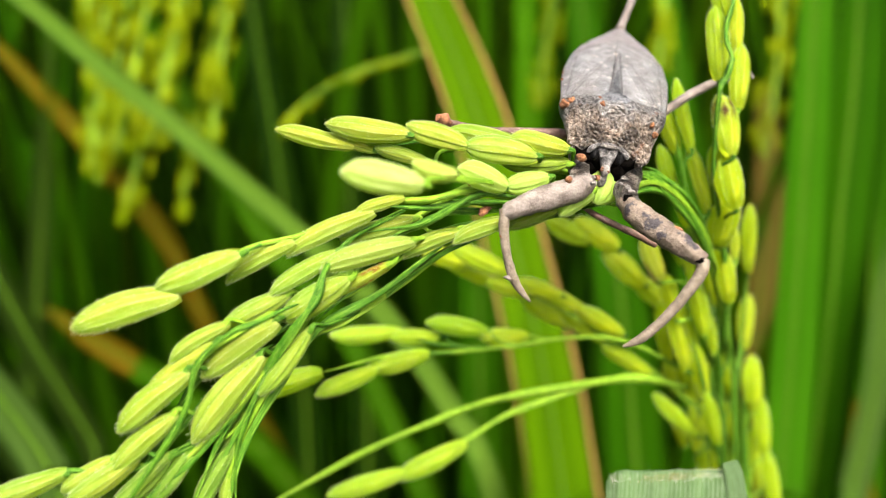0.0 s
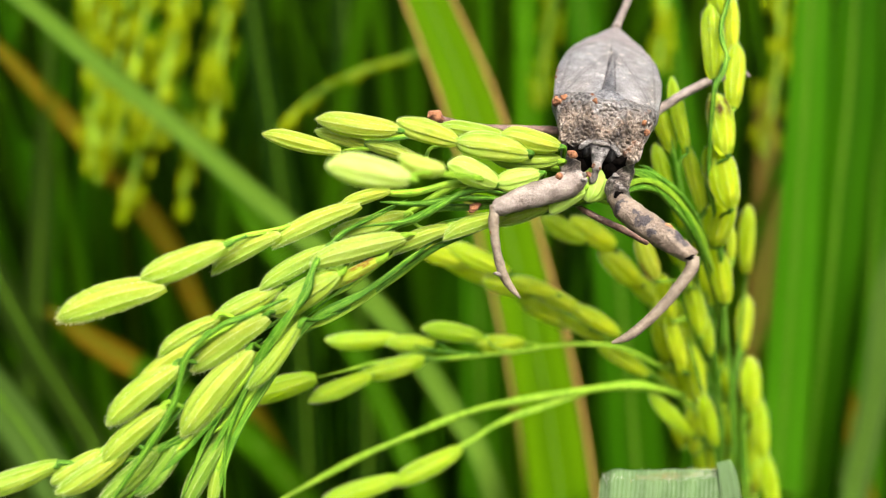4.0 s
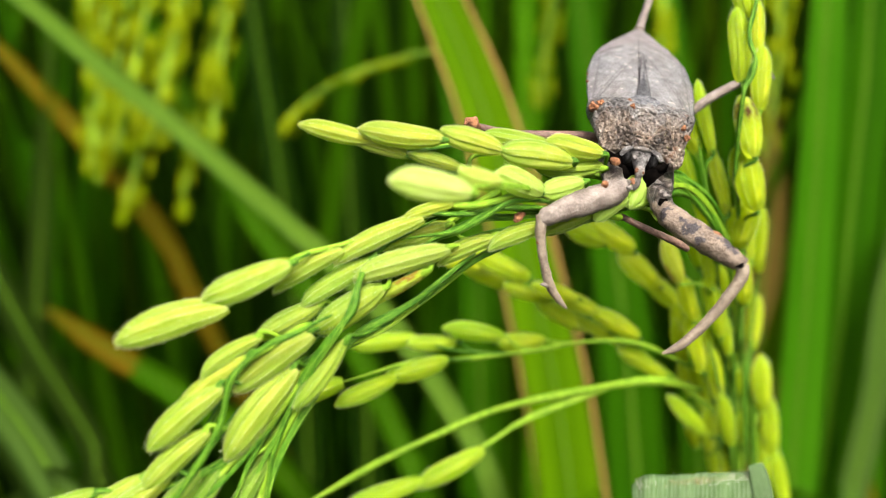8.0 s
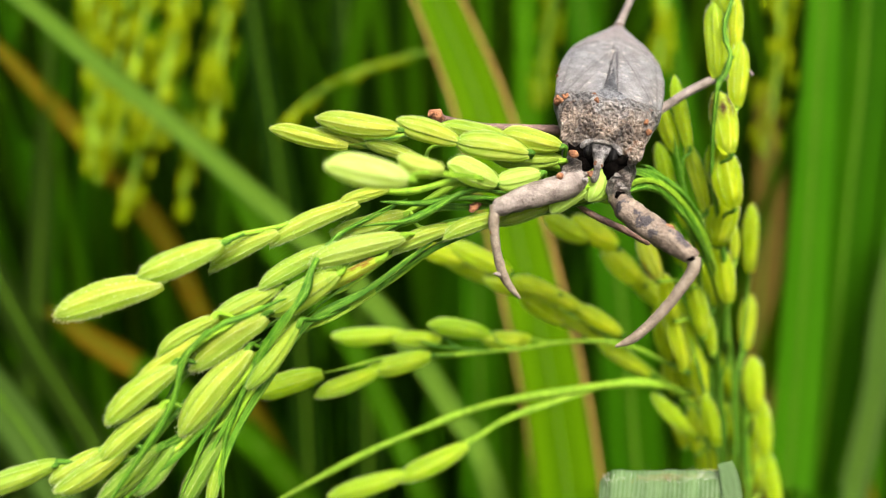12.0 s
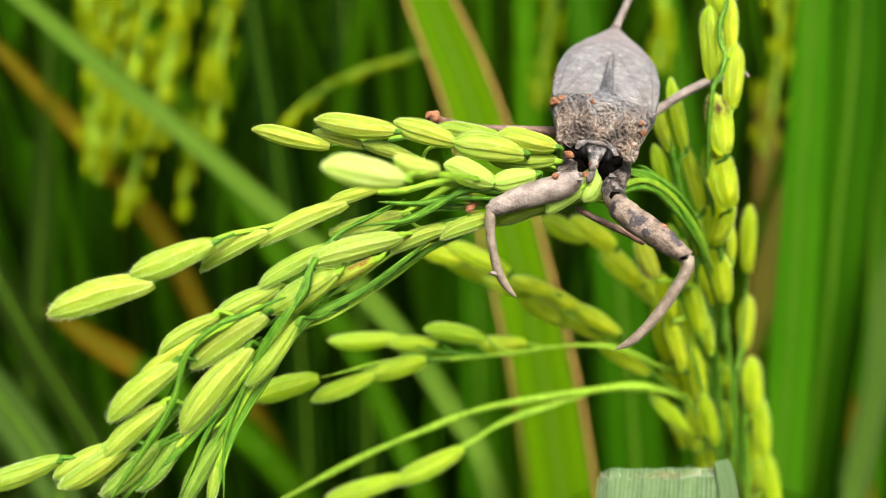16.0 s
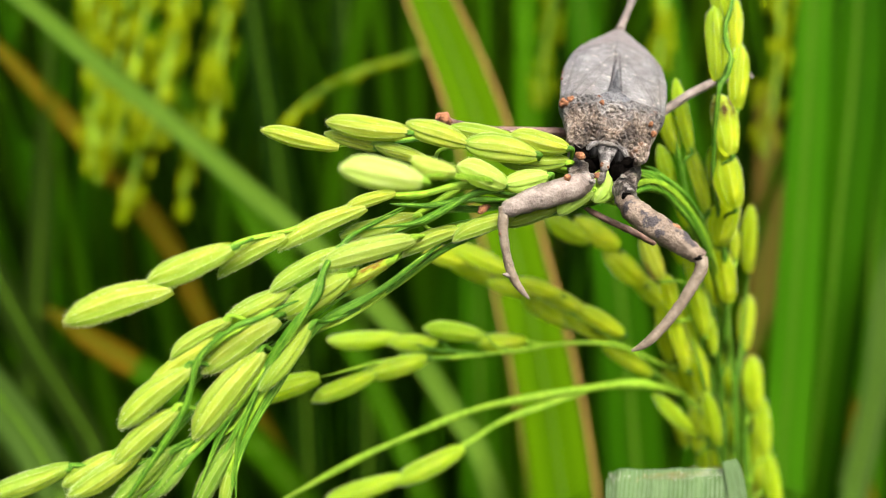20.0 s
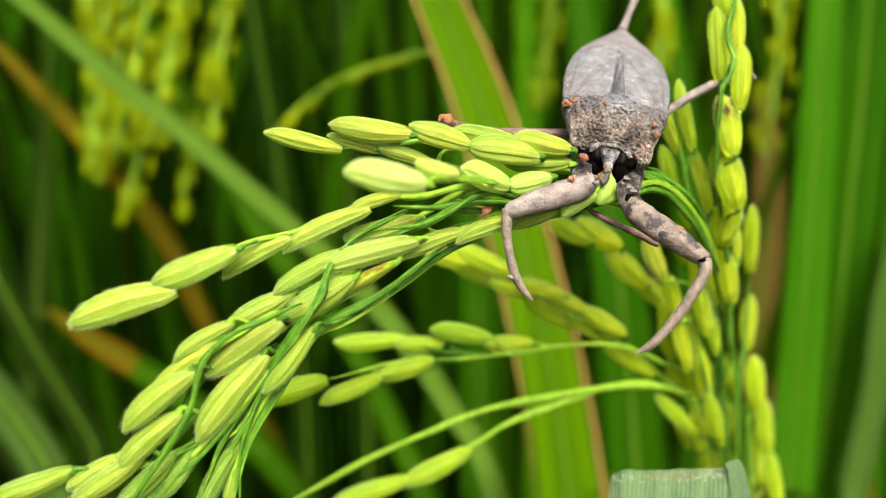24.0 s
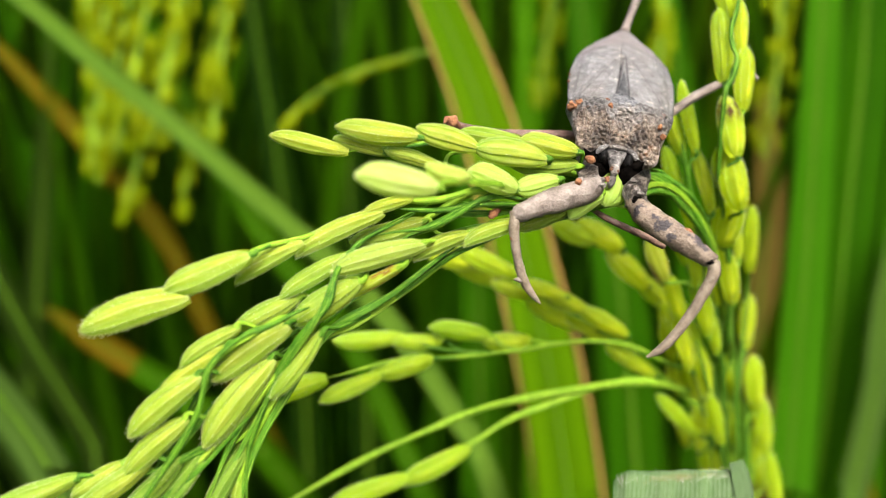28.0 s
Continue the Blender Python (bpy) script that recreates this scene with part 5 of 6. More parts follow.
limb("hind_tarsus", [(*(-12.5, -8.4, -4.1), 0.25), (*(-12.3, -10.1, -3.7), 0.5), (*(-12.7, -11.1, -4), 0.4), (*(-13, -11.3, -4.2), 0.15)], MUD, bug, "small brown foot gripping the stalks", 0.3, 17)


# ---- blades and plants behind ----
def rice_leaf(line, widths, material, label, normal=(0, -1, 0.2), fold=0.15, edges=None):
    """A leaf with its base on the ground: blade and midrib, and dry margins where given."""
    widths = [w * 1.25 for w in widths]
    pts = [Vector(p) for p in line]
    base = pts[0].copy()
    if (pts[1] - base).length > 0.3:
        gap, wide = pts[1] - base, widths[1]
        pts[1:1] = [base + gap * 0.4 - Vector((0.02 * gap.x, 0.02, 0)), base + gap * 0.75]
        widths = [widths[0], wide * 0.8, wide * 0.95, *widths[1:]]
    pts = [p - base for p in pts]
    thing = tagged(new("rice_leaf"), label, "leaf", "leaves of the rice stand")
    thing.location = base
    part("blade", blade_mesh(pts, widths, normal, fold), material, thing)
    rows = smooth_line([(*p, w * 0.035 + 0.0002) for p, w in zip(pts, widths)], 5)
    part("midrib", tube(bmesh.new(), rows, 6), RIB, thing, "paler raised midrib")
    if edges:
        nrm = Vector(normal)
        for side in (-1, 1):
            moved, slim = [], []
            for q, (p, w) in enumerate(zip(pts, widths)):
                way = (pts[min(q + 1, len(pts) - 1)] - pts[max(q - 1, 0)]).normalized()
                slim.append(w * 0.075 * (float(np.interp(q, [4, 7], [0.6, 1.0])) if side > 0 else float(np.interp(q, [5, 6, 8], [0.05, 0.6, 1.0]))))
                moved.append(p + way.cross(nrm).normalized() * side * w * 0.46 + nrm.normalized() * (w * 0.09 + 0.0004))
            part("dry_margin", blade_mesh(moved, slim, normal, 0.1), edges, thing, "withered straw-brown margin")
    return thing


band = rice_leaf([(0.07, 0.16, 0.0), (0.065, 0.14, 0.45), (0.043, 0.115, 0.782), (0.04, 0.128, 0.821), (0.031, 0.144, 0.872), (0.012, 0.167, 0.94), (-0.007, 0.185, 0.985), (-0.02, 0.198, 1.016), (-0.036, 0.209, 1.042)], [0.008, 0.014, 0.0195, 0.0195, 0.018, 0.0155, 0.0125, 0.009, 0.002], BLADE_EDGED, "bright green rice leaf with dry brown edges", edges=STRAW)
blade_a = rice_leaf([(0.11, 0.2, 0.0), (0.1, 0.18, 0.4), (0.122, 0.141, 0.781), (0.123, 0.149, 0.806), (0.129, 0.17, 0.86), (0.134, 0.189, 0.911), (0.138, 0.205, 0.953), (0.142, 0.224, 1.002)], [0.008, 0.013, 0.0145, 0.0145, 0.0145, 0.0135, 0.0125, 0.010], BLADE_UPRIGHT, "broad upright green rice leaf", fold=0.4)
blade_b = rice_leaf([(0.14, 0.24, 0.0), (0.13, 0.22, 0.4), (0.151, 0.181, 0.731), (0.159, 0.195, 0.772), (0.17, 0.221, 0.836), (0.179, 0.246, 0.897), (0.187, 0.267, 0.947), (0.194, 0.295, 1.017)], [0.010, 0.017, 0.016, 0.017, 0.020, 0.0205, 0.020, 0.014], BLADE_MID, "broad deep green rice leaf", fold=0.45)
rice_leaf([(0.13, 0.24, 0.0), (0.09, 0.21, 0.5), (0.024, 0.145, 0.792), (0.003, 0.159, 0.837), (-0.026, 0.171, 0.875), (-0.059, 0.181, 0.903), (-0.097, 0.192, 0.934), (-0.131, 0.203, 0.959), (-0.16, 0.214, 0.981), (-0.195, 0.225, 1.004)], [0.004, 0.0066, 0.0066, 0.0066, 0.0066, 0.0066, 0.0064, 0.0062, 0.0054, 0.003], BLADE_PALE, "pale rice leaf leaning across the stand")
rice_leaf([(-0.02, 0.36, 0.0), (-0.03, 0.35, 0.5), (-0.125, 0.302, 0.792), (-0.154, 0.321, 0.849), (-0.192, 0.337, 0.894), (-0.222, 0.349, 0.924), (-0.246, 0.359, 0.946), (-0.273, 0.369, 0.97)], [0.005, 0.008, 0.009, 0.010, 0.010, 0.009, 0.007, 0.003], BLADE_RUST, "withered orange-brown rice leaf")
rice_leaf([(0.03, 0.3, 0.0), (0.02, 0.29, 0.5), (-0.068, 0.209, 0.768), (-0.117, 0.221, 0.806), (-0.143, 0.227, 0.822)], [0.006, 0.010, 0.012, 0.012, 0.011], BLADE, "green rice leaf with a dry tip")
rice_leaf([(-0.14, 0.226, 0.821), (-0.161, 0.23, 0.833), (-0.181, 0.235, 0.845)], [0.011, 0.0095, 0.002], BLADE_RUST, "dry orange tip of a rice leaf")
rice_leaf([(-0.01, 0.28, 0.0), (-0.02, 0.27, 0.5), (-0.125, 0.18, 0.761), (-0.149, 0.194, 0.802), (-0.173, 0.206, 0.84), (-0.199, 0.222, 0.881), (-0.22, 0.234, 0.91)], [0.006, 0.010, 0.011, 0.0115, 0.0115, 0.011, 0.008], BLADE_GREY, "leaning grey-green rice leaf")
rice_leaf([(-0.02, 0.2, 0.0), (-0.03, 0.19, 0.5), (-0.13, 0.136, 0.787), (-0.145, 0.147, 0.819), (-0.163, 0.155, 0.844), (-0.189, 0.166, 0.87)], [0.006, 0.012, 0.015, 0.016, 0.016, 0.01], BLADE_GREY, "broad leaning grey-green rice leaf")
rice_leaf([(0.08, 0.34, 0.0), (0.07, 0.33, 0.4), (0.002, 0.241, 0.705), (-0.025, 0.261, 0.766), (-0.051, 0.277, 0.814), (-0.093, 0.294, 0.861), (-0.133, 0.318, 0.922), (-0.158, 0.336, 0.965)], [0.006, 0.010, 0.011, 0.011, 0.011, 0.011, 0.0105, 0.006], BLADE, "slender leaning green rice leaf")



rice_leaf([(0.10, 0.32, 0.0), (0.092, 0.2, 0.7), (0.09, 0.228, 0.786), (0.081, 0.259, 0.872), (0.07, 0.287, 0.948), (0.062, 0.318, 1.021)], [0.010, 0.023, 0.024, 0.020, 0.015, 0.007], BLADE_MID, "broad green rice leaf behind the panicle")
rice_leaf([(0.06, 0.42, 0.0), (0.028, 0.31, 0.594), (0.024, 0.356, 0.734), (0.021, 0.39, 0.831), (0.006, 0.425, 0.926), (-0.009, 0.46, 1.015)], [0.010, 0.022, 0.022, 0.020, 0.015, 0.006], BLADE_MID, "tall green rice leaf behind")
rice_leaf([(0.0, 0.4, 0.0), (-0.08, 0.3, 0.604), (-0.088, 0.345, 0.74), (-0.102, 0.386, 0.859), (-0.12, 0.422, 0.959), (-0.13, 0.449, 1.021)], [0.010, 0.017, 0.018, 0.017, 0.014, 0.007], BLADE_SHADED, "tall green rice leaf darkened for shade")
rice_leaf([(0.03, 0.44, 0.0), (-0.048, 0.33, 0.575), (-0.052, 0.378, 0.722), (-0.064, 0.422, 0.85), (-0.068, 0.461, 0.957), (-0.073, 0.493, 1.036)], [0.010, 0.018, 0.019, 0.018, 0.015, 0.007], BLADE_SHADED, "tall green rice leaf darkened for shade")
rice_leaf([(-0.03, 0.4, 0.0), (-0.253, 0.312, 0.68), (-0.252, 0.344, 0.78), (-0.249, 0.37, 0.852), (-0.249, 0.392, 0.905), (-0.248, 0.413, 0.959)], [0.010, 0.014, 0.014, 0.013, 0.010, 0.004], BLADE_GREY, "upright grey-green rice leaf")
rice_leaf([(0.2, 0.3, 0.0), (0.159, 0.165, 0.762), (0.167, 0.177, 0.791), (0.177, 0.191, 0.827), (0.184, 0.207, 0.858), (0.193, 0.223, 0.893)], [0.006, 0.0105, 0.0105, 0.010, 0.009, 0.004], BLADE_SIDE, "grey-green rice leaf leaning outwards")
rice_leaf([(-0.06, 0.2, 0.0), (-0.103, 0.091, 0.825), (-0.111, 0.098, 0.848), (-0.121, 0.103, 0.864), (-0.135, 0.11, 0.877), (-0.151, 0.116, 0.886)], [0.007, 0.0115, 0.012, 0.0115, 0.0105, 0.005], BLADE_SIDE, "grey-green rice leaf leaning outwards")
rice_leaf([(0.22, 0.4, 0.0), (0.221, 0.25, 0.667), (0.233, 0.279, 0.741), (0.241, 0.319, 0.846), (0.249, 0.352, 0.934), (0.255, 0.384, 1.016)], [0.010, 0.020, 0.021, 0.020, 0.017, 0.008], BLADE_MID, "tall green rice leaf at the side")
rice_leaf([(0.21, 0.36, 0.0), (0.211, 0.227, 0.71), (0.206, 0.246, 0.769), (0.198, 0.251, 0.801), (0.193, 0.253, 0.822), (0.191, 0.253, 0.833)], [0.004, 0.0065, 0.007, 0.006, 0.004, 0.001], BLADE_RUST, "withered orange-brown rice leaf")
rice_leaf([(0.11, 0.4, 0.0), (0.058, 0.291, 0.655), (0.057, 0.333, 0.785), (0.052, 0.371, 0.895), (0.05, 0.396, 0.96), (0.049, 0.423, 1.023)], [0.009, 0.014, 0.014, 0.013, 0.010, 0.005], BLADE_BRIGHT, "tall bright green rice leaf")
rice_leaf([(0.14, 0.36, 0.0), (0.135, 0.24, 0.661), (0.137, 0.278, 0.777), (0.132, 0.318, 0.892), (0.125, 0.344, 0.962), (0.121, 0.369, 1.018)], [0.009, 0.017, 0.018, 0.016, 0.012, 0.005], BLADE_MID, "tall green rice leaf behind the stem")
rice_leaf([(0.17, 0.4, 0.0), (0.191, 0.312, 0.68), (0.196, 0.35, 0.796), (0.203, 0.374, 0.862), (0.201, 0.399, 0.929)], [0.008, 0.016, 0.018, 0.016, 0.008], WITHERED, "dull withered brown rice leaf")


def ground_sheet():
    bm = bmesh.new()
    rings, rng = [], random.Random(2)
    for r in (0.0, 0.3, 0.6, 1.0, 1.6, 2.5, 4, 7, 15, 60, 400, 2500):
        ring = []
        for q in range(48):
            t = 2 * math.pi * q / 48
            h = 0.015 * noise.noise(Vector((math.cos(t) * r * 3, math.sin(t) * r * 3, 1))) if 0 < r < 8 else 0
            ring.append(bm.verts.new((math.cos(t) * r, math.sin(t) * r, h)))
        rings.append(ring)
    for p, q in zip(rings[1:], rings[2:]):
        for n in range(48):
            bm.faces.new((p[n], p[(n + 1) % 48], q[(n + 1) % 48], q[n]))
    bm.faces.new(rings[1])
    for v in rings[0]:
        bm.verts.remove(v)
    me = bpy.data.meshes.new("ground")
    bm.to_mesh(me)
    bm.free()
    me.materials.append(SOIL)
    return tagged(new("ground", me), "dark wet soil under the rice", "ground", kind="structure")


ground_sheet()


def strip(verts, faces, root, tip, lean, width, rng, n=8):
    """Adds one curved tapering blade to plain lists."""
    root, tip = Vector(root), Vector(tip)
    side = Vector((math.cos(lean), math.sin(lean), 0))
    bow = Vector((rng.uniform(-1, 1), rng.uniform(-1, 1), 0)) * (tip - root).length * 0.08
    start = len(verts)
    for q in range(n + 1):
        s = q / n
        p = root.lerp(tip, s) + bow * math.sin(math.pi * s) + Vector((0, 0, (tip - root).length * 0.1 * math.sin(math.pi * s)))
        w = width * 0.5 * min(1, 0.5 + s) * min(1, (1 - s) * 2.6 + 0.03)
        fold = Vector((-side.y, side.x, 0)) * w * 0.35
        for c in (p - side * w + fold, p, p + side * w + fold):
            verts.append(c)
    for q in range(n):
        for c in (0, 1):
            i = start + q * 3 + c
            faces.append((i, i + 1, i + 4, i + 3))


def blade_shape(name, material, rng):
    """One loose rice blade, root at the origin, about a metre high."""
    verts, faces = [], []
    strip(verts, faces, (0, 0, 0), (rng.uniform(0.03, 0.2), 0, rng.uniform(0.95, 1.2)), rng.uniform(-0.7, 0.7), rng.uniform(0.010, 0.016), rng, 10)
    return sheet(name, verts, faces, material)


def sheet(name, verts, faces, material):
    me = bpy.data.meshes.new(name)
    me.from_pydata([tuple(v) for v in verts], [], faces)
    layer = me.uv_layers.new(name="UVMap")
    for loop in me.loops:
        layer.data[loop.index].uv = ((loop.vertex_index % 3) / 2, verts[loop.vertex_index].z)
    me.materials.append(material)
    for p in me.polygons:
        p.use_smooth = True
    return me


field = random.Random(21)
SHAPES = [blade_shape("leaf", mat, field) for mat in (BLADE, BLADE_SHADED, BLADE_MID, BLADE_SHADED, BLADE_SHADED, BLADE, BLADE_SHADED, BLADE_MID) for _ in range(3)]


def rice_clump(x, y, count, tall):
    """A hill of rice: many blades from one foot, each a part."""
    thing = tagged(new("rice_clump"), "dense clump of tall green rice leaves", "rice plant", "rice clumps behind")
    thing.location = (x, y, 0)
    for _ in range(count):
        m = pose(field.uniform(-.03, .03), field.uniform(-.03, .03), 0, 0, field.uniform(-4, 6), field.uniform(0, 360)) @ Matrix.Diagonal((1, 1, tall * field.uniform(0.8, 1.08), 1))
        ob = place("leaf", field.choice(SHAPES), thing)
        ob.matrix_basis = m


for y, step in ((0.52, 0.13), (0.68, 0.15), (0.86, 0.16), (1.06, 0.18)):
    for q in range(-4, 6):
        rice_clump(q * step + field.uniform(-0.03, 0.03), y + field.uniform(-0.05, 0.05), 30, 1.2)


for q in range(-6, 8):      # beside the camera's open spot; unseen clumps added to block low sky light
    y = q * 0.1
    half = max(0.3, 0.12 + (y + 0.1) * 0.62)
    for sx in (-1, 1):
        rice_clump(sx * (half + field.uniform(0.08, 0.14)), y + field.uniform(-.03, .03), 20, 1.08)
        rice_clump(sx * (half + field.uniform(0.24, 0.34)), y + field.uniform(-.03, .03), 20, 1.15)


def stand(spots, material, label, per, height):
    verts, faces = [], []
    for x, y in spots:
        for _ in range(per):
            t, r = field.uniform(0, 2 * math.pi), field.uniform(0.05, 0.17)
            strip(verts, faces, (x + field.uniform(-.02, .02), y + field.uniform(-.02, .02), 0), (x + math.cos(t) * r, y + math.sin(t) * r, field.uniform(*height)), field.uniform(-0.7, 0.7), field.uniform(0.009, 0.014), field, 6)
    tagged(new("rice_stand", sheet("rice_stand", verts, faces, material)), label, "rice plants", kind="stuff")


def around(low, high, count):
    """Random spots on a ring about the camera, clear of the clumps."""
    out = []
    while len(out) < count:
        t, r = field.uniform(0, 2 * math.pi), math.sqrt(field.uniform(low * low, high * high))
        x, y = math.cos(t) * r, math.sin(t) * r
        if y < 1.15 and y > -0.35 and abs(x) < 0.75:
            continue
        out.append((x, y))
    return out


for mat, share in ((BLADE, 600), (BLADE_SHADED, 700), (BLADE_BRIGHT, 240)):
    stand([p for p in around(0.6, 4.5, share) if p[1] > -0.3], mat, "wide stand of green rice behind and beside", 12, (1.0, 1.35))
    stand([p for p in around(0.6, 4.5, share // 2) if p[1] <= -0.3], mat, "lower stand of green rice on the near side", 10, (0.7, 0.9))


# ---- pale panicles hanging behind ----
def hanging_panicle(line, count, seed, label, spread=0.016, thick=0.0009):
    """A drooping panicle far behind: a stalk and grains along it."""
    rng = random.Random(seed)
    pts = [Vector(p) for p in line]
    base = pts[0].copy()
    thing = tagged(new("rice_panicle"), label, "rice panicle", "panicles hanging behind")
    thing.location = base
    rows = smooth_line([(*(p - base), thick) for p in pts], 8)
    stalk = part("stalk", tube(bmesh.new(), rows, 6), STALK, thing)
    for q in range(count):
        s = rng.uniform(0.12, 1) * (len(rows) - 2)
        u, v = rows[int(s)], rows[int(s) + 1]
        way = Vector(v[:3] - u[:3]).normalized()
        foot = Vector(u[:3]) + Vector((rng.uniform(-1, 1), rng.uniform(-1, 1), rng.uniform(-.5, .2))) * spread * 0.5
        z = (way + Vector((rng.uniform(-.3, .3), rng.uniform(-.3, .3), rng.uniform(-.5, 0)))).normalized()
        m = Matrix.LocRotScale(foot, z.to_track_quat('Z', 'Y'), (0.0031, 0.0031, 0.0088))
        place("spikelet", rng.choice(FAR_HULLS), stalk, "", m)
    return thing


FAR_HULLS = [hull_mesh("far_hull", 31, HULL_FAR, hairs=False)]
for q, (top, tip) in enumerate((
    ((-0.117, 0.267, 1.018), (-0.14, 0.233, 0.916)),
    ((-0.102, 0.276, 1.024), (-0.128, 0.242, 0.919)),
    ((-0.091, 0.284, 1.018), (-0.105, 0.249, 0.91)),
    ((-0.153, 0.298, 1.022), (-0.162, 0.262, 0.91)),
    ((-0.112, 0.269, 0.993), (-0.141, 0.235, 0.888)),
    ((-0.138, 0.287, 1.009), (-0.158, 0.252, 0.899)),
    ((-0.101, 0.296, 0.995), (-0.125, 0.259, 0.881)),
    ((-0.175, 0.317, 1.019), (-0.171, 0.278, 0.901)),
    ((-0.125, 0.32, 1.029), (-0.136, 0.282, 0.912)),
)):
    hanging_panicle([tuple(Vector(top).lerp(Vector(tip), k / 4)) for k in range(5)], 46, 40 + q, "pale yellow-green panicle hanging down", 0.011)
hanging_panicle([(0.009, 0.245, 0.959), (-0.01, 0.242, 0.958), (-0.029, 0.238, 0.953), (-0.046, 0.234, 0.946), (-0.06, 0.231, 0.937), (-0.065, 0.229, 0.931)], 16, 62, "arched thin panicle with pale grains", 0.006, 0.0005)
hanging_panicle([(0.069, 0.358, 1.026), (0.061, 0.345, 0.985), (0.055, 0.336, 0.956), (0.052, 0.326, 0.924)], 34, 41, "pale panicle hanging down behind", 0.014)
hanging_panicle([(0.151, 0.276, 1.015), (0.149, 0.265, 0.979), (0.147, 0.255, 0.949), (0.141, 0.243, 0.913)], 34, 82, "pale panicle hanging down behind", 0.014)
hanging_panicle([(0.101, 0.276, 1.015), (0.098, 0.266, 0.984), (0.096, 0.26, 0.965), (0.095, 0.255, 0.949)], 26, 28, "pale straw-coloured panicle hanging behind", 0.01)
hanging_panicle([(0.181, 0.256, 0.832), (0.183, 0.264, 0.856), (0.181, 0.27, 0.874), (0.176, 0.276, 0.893)], 10, 81, "short upright panicle behind the leaves", 0.01)

# ---- what moves: the plant sways in the air and the insect rides on it ----
SWAY = (      # seconds, shift in mm (across, away, up), turn in degrees (about across, away, up)
    (0, 0.01, -0.54, -0.24, 0.31, -0.08, 0.28),
    (0.5, -1.98, 0.10, 0.42, -0.02, 0.45, -1.27),
    (1, -0.13, -0.66, -0.15, 0.11, -0.13, 0.53),
    (1.5, -1.17, -0.25, 0.14, 0.05, 0.16, -0.54),
    (2, -0.96, -0.18, 0.20, 0.14, 0.32, -0.56),
    (2.5, -0.42, -0.47, 0.04, 0.08, 0.08, 0.03),
    (3, -1.30, -0.16, 0.27, 0.07, 0.27, -0.68),
    (3.5, -1.16, -0.24, 0.23, 0.01, 0.27, -0.53),
    (5.5, -0.36, -1.04, 0.04, 0.27, 0.13, -0.03),
    (6, -0.13, -1.20, 0.23, -0.04, 0.19, 0.16),
    (6.5, -0.30, -1.03, 0.09, 0.20, 0.26, -0.27),
    (7, 2.15, -2.15, -0.66, 0.40, -0.44, 1.95),
    (7.5, 1.55, -1.74, -0.21, 0.33, 0.01, 0.87),
    (8, 3.47, -2.34, -0.97, 0.56, -0.66, 2.33),
    (8.5, 2.97, -2.34, -0.86, 0.59, -0.54, 2.12),
    (9, 1.23, -1.87, -0.35, 0.47, 0.00, 1.05),
    (9.5, 1.02, -1.84, -0.39, 0.60, -0.06, 1.10),
    (10, 0.09, -1.47, -0.39, 0.47, -0.14, 0.67),
    (10.5, -1.11, -0.85, 0.10, 0.35, 0.30, -0.73),
    (11, 0.19, -1.45, -0.12, 0.30, -0.01, 0.64),
    (11.5, 0.89, -1.76, -0.16, 0.18, -0.07, 0.93),
    (12, -0.95, -0.84, 0.23, 0.34, 0.42, -0.75),
    (12.5, 2.03, -2.26, -0.71, 0.52, -0.46, 2.21),
    (14.5, -0.00, 0.13, -0.20, 0.27, -0.06, -0.22),
    (15, 0.44, -0.09, -0.07, 0.17, 0.04, 0.13),
    (15.5, -0.01, 0.05, 0.05, 0.02, 0.05, -0.06),
    (16, -1.22, 0.46, 0.25, 0.14, 0.35, -1.15),
    (16.5, -0.64, 0.09, -0.03, 0.13, 0.02, -0.27),
    (17, -0.63, 0.10, -0.01, 0.04, -0.03, -0.21),
    (17.5, -1.62, 0.59, 0.28, 0.06, 0.34, -1.22),
    (18, -0.62, 0.17, 0.02, 0.06, 0.02, -0.25),
    (18.5, -0.60, 0.21, 0.11, -0.01, 0.11, -0.37),
    (19, -0.95, 0.25, 0.28, -0.01, 0.31, -0.77),
    (19.5, 0.34, -0.13, 0.02, -0.07, 0.02, 0.24),
    (20, 0.00, -0.00, -0.00, 0.00, 0.00, 0.00),
    (20.5, 0.06, 0.01, 0.05, 0.15, 0.16, -0.20),
    (21, -0.26, 0.13, 0.06, 0.02, 0.08, -0.28),
    (21.5, 0.27, 0.00, -0.02, 0.06, 0.02, -0.17),
    (23.5, 0.12, -0.00, -0.00, 0.10, 0.07, -0.10),
    (24, 0.37, -0.10, -0.22, 0.12, -0.12, 0.06),
    (24.5, 0.88, -0.25, -0.23, 0.25, -0.05, 0.40),
    (25, 1.65, -0.55, -0.49, 0.33, -0.24, 1.04),
    (25.5, 0.78, -0.29, -0.21, 0.09, -0.11, 0.49),
    (26, 1.09, -0.31, -0.25, 0.21, -0.08, 0.54),
    (26.5, 1.19, -0.32, -0.45, 0.45, -0.17, 0.65),
    (27, 1.30, -0.25, -0.23, 0.38, 0.03, 0.58),
    (27.5, 1.20, -0.55, -0.45, 0.32, -0.29, 1.01),
    (28, 1.04, -0.55, -0.51, 0.31, -0.30, 0.90),
)
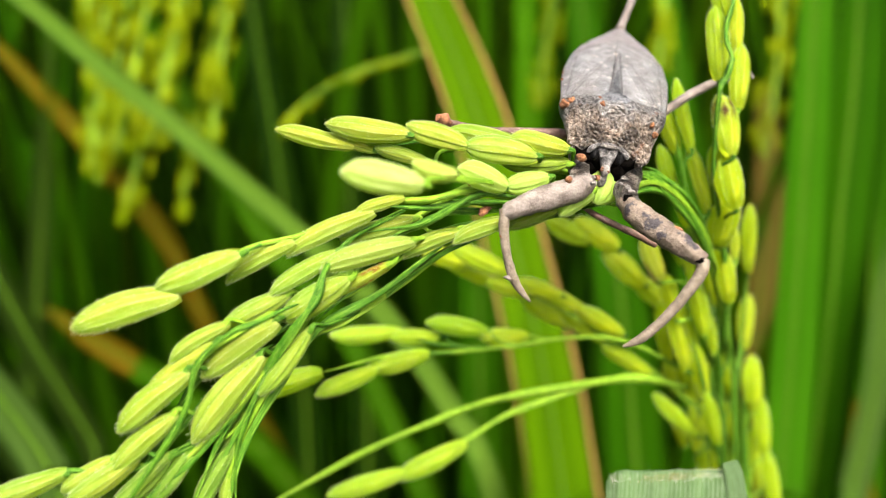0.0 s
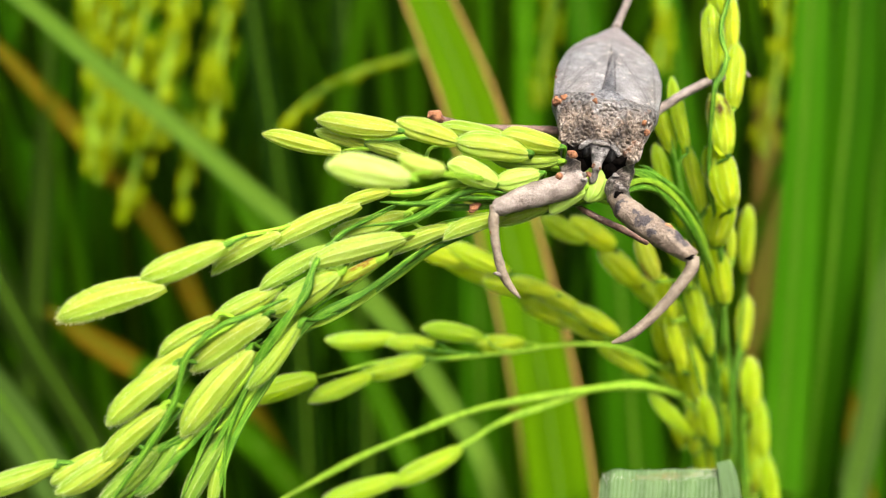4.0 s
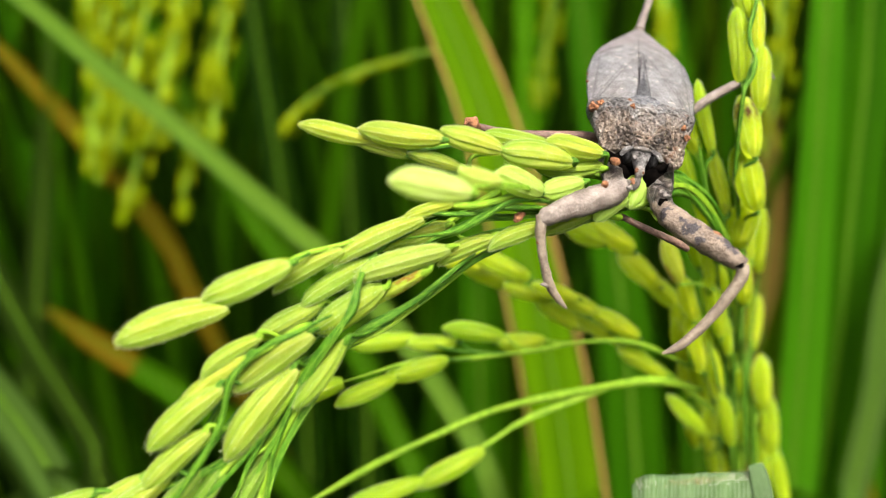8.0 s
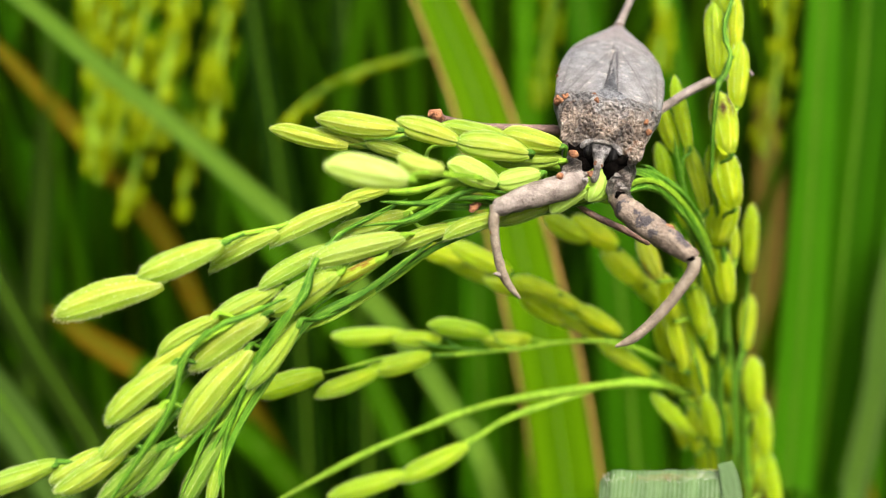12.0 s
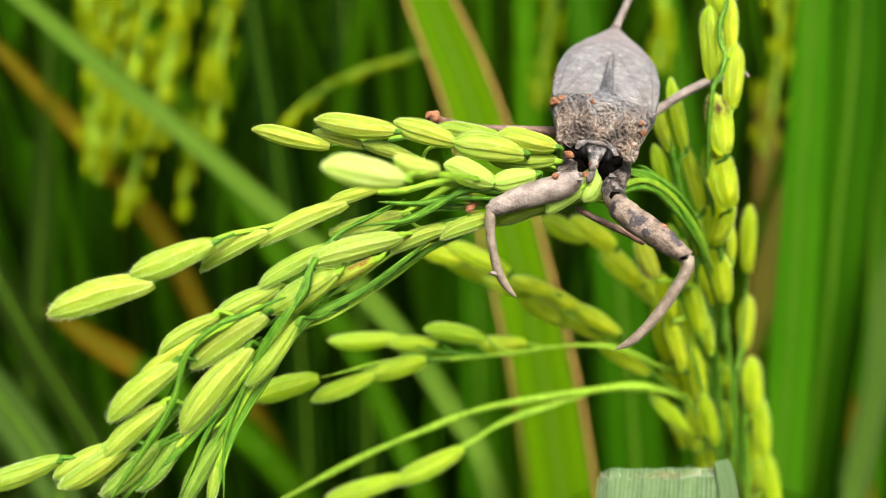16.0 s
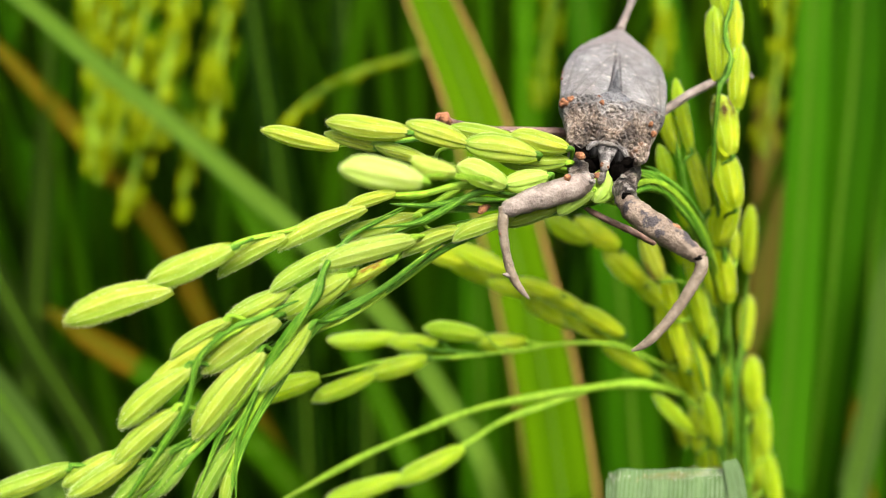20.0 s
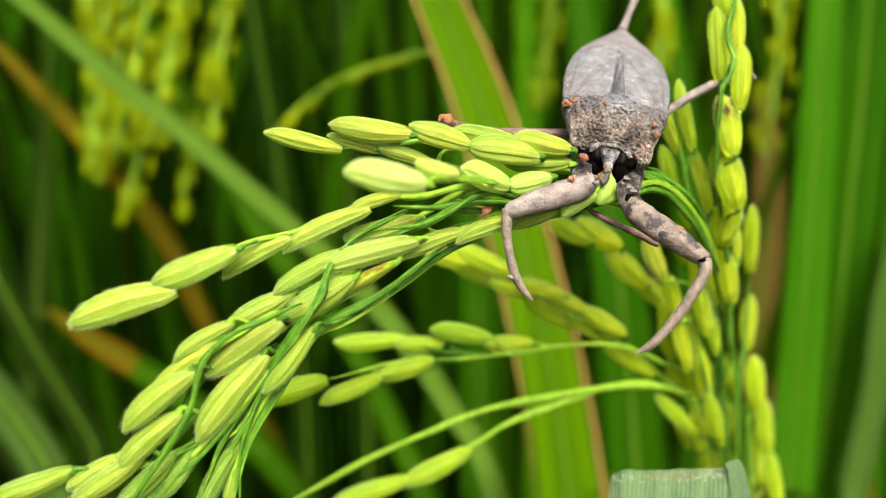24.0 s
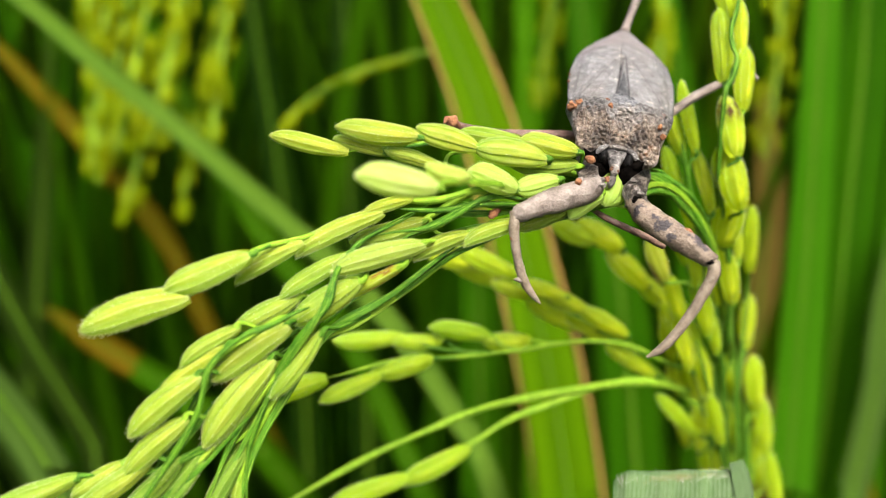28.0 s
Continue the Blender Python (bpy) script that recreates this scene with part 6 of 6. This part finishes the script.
SWING = ((0, 0.95, -0.33), (0.5, 0.71, -0.31), (1, 1.13, -0.28), (1.5, 0.67, -0.09), (2, 0.27, 0.05), (2.5, 0.39, 0.05), (3, 0.24, -0.01), (3.5, 0.32, -0.03), (5.5, 0.76, 0.34), (6, 0.90, 0.38), (6.5, 1.41, 0.05), (7, 2.25, 0.03), (7.5, 2.35, -0.14), (8, 2.58, -0.26), (8.5, 2.26, -0.18), (9, 1.72, -0.00), (9.5, 1.53, -0.03), (10, 1.34, -0.20), (10.5, 1.08, -0.19), (11, 1.23, 0.10), (11.5, 0.97, 0.10), (12, 0.30, 0.14), (12.5, 0.92, 0.33), (14.5, 0.11, 0.09), (15, 0.25, 0.03), (15.5, -0.18, 0.12), (16, -0.78, 0.17), (16.5, -0.38, 0.14), (17, -0.13, 0.12), (17.5, -0.33, 0.07), (18, -0.21, 0.07), (18.5, -0.25, -0.05), (19, -0.36, -0.13), (19.5, -0.07, -0.09), (20, -0.02, -0.03), (20.5, -0.12, 0.07), (21, -0.23, 0.20), (21.5, -0.16, 0.16), (23.5, 0.06, 0.10), (24, 0.08, 0.07), (24.5, 0.48, -0.08), (25, 0.69, -0.15), (25.5, 0.56, -0.15), (26, 0.44, -0.08), (26.5, 0.51, 0.00), (27, 0.51, 0.05), (27.5, 0.71, 0.01), (28, 0.80, -0.07))      # the outermost branch shifts a little more: seconds, mm across and up
BOB = ((0, 1.7, 0.3), (1, 0.8, 0.5), (2, 1.9, -0.6), (3.5, 1.2, -0.7), (6, 1.5, -0.3), (7, 1.2, 0.9), (8, 0.9, 1.4), (9, 1.7, -0.2), (10, 0.9, -0.2), (11, 1.1, 0.0), (12, 2.1, -0.2), (12.5, 0.5, 0.4), (15, 0.0, -0.3), (16, 0.2, -0.1), (18, -0.1, 0.0), (20, 0, 0), (28, 0, 0))      # the last spikelet of the level branch: seconds, mm across and up
LAG = ((0, 0.5, 1.0), (0.5, 1.0, 0.3), (1, 0.5, 0.6), (1.5, 0.9, 0.0), (2, 1.3, -0.4), (3, 0.8, -0.4), (5.5, 0.5, 0.0), (6, 1.1, -0.2), (6.5, 1.8, -0.3), (7, 1.4, 0.3), (7.5, 1.1, 0.2), (8, 0.5, 0.9), (8.5, 1.2, 0.4), (9, 2.2, -0.1), (9.5, 0.8, 0.1), (10, 1.4, 0.3), (10.5, 1.2, 0.1), (11, 1.0, 0.6), (11.5, 0.6, 0.9), (12, 1.4, 0.2), (12.5, 0.8, 0.8), (14.5, 0.5, -0.6), (15, 0.4, -0.3), (16, 0.8, -0.6), (17, 0.4, -0.5), (18, 0.0, -0.1), (19, 0.6, -0.3), (20, 0, 0), (21, 0.8, 0.0), (23.5, 0.7, 0.3), (24, 0.7, -0.1), (25, 0.6, -0.2), (26, 0.0, 0.1), (27, -0.2, 0.2), (28, 0.2, 0.5))      # the low sprays behind lag after the rest
DRIFT = ((0, 0.1), (3.5, -0.3), (6, 0.7), (8.5, 1.0), (10, 0.6), (12.5, 0.7), (14.5, 0.3), (17, -0.2), (20, 0.0), (24, 0.8), (28, 0.7))


def swayed(dx, dy, dz, ax, ay, az):
    turn = Vector((ax, ay, az))
    return Matrix.Translation(Vector((dx, dy, dz)) * MM) @ Matrix.Rotation(radians(turn.length), 4, turn if turn.length > 0 else Vector((0, 0, 1)))


def motions():
    walk(plant, [(t, TILT @ swayed(*v)) for t, *v in SWAY])
    walk(a, [(t, pose(dx * MM, 0, dz * MM)) for t, dx, dz in SWING])
    walk(bug, [(t, TILT @ swayed(*v) @ BUG) for t, *v in SWAY])
    walk(twig, [(t, pose(dx * MM, 0, dz * MM)) for t, dx, dz in BOB])
    for spray in (i, j, j2):
        walk(spray, [(t, pose(dx * MM, 0, dz * MM)) for t, dx, dz in LAG])
    hinge = BUG.to_3x3().inverted() @ Vector((0, 1, 0))
    knee = Matrix.Translation(KNEE)
    walk(tibia, [(t, knee @ Matrix.Rotation(radians(v), 4, hinge)) for t, v in ((0, 6.4), (3.5, 7), (6, 6.2), (9.5, 5.6), (12.5, 4.5), (15, 1.5), (17, 0.9), (20, 0), (25, -0.5), (28, -2))])
    nod = pose(0, 0, -0.6 * MM)
    walk(head, [(t, nod @ pose(0, 0, 0, v)) for t, v in ((0, 9), (3.5, 8), (6, 2), (10, 0), (20, 0), (28, 1))])
    for leaf, reach in ((band, 0.2), (blade_a, 0.3), (blade_b, 0.35)):
        rest = Matrix.Translation(leaf.location)
        walk(leaf, [(t, rest @ pose(0, 0, 0, 0, v * reach, 0)) for t, v in DRIFT])


motions()
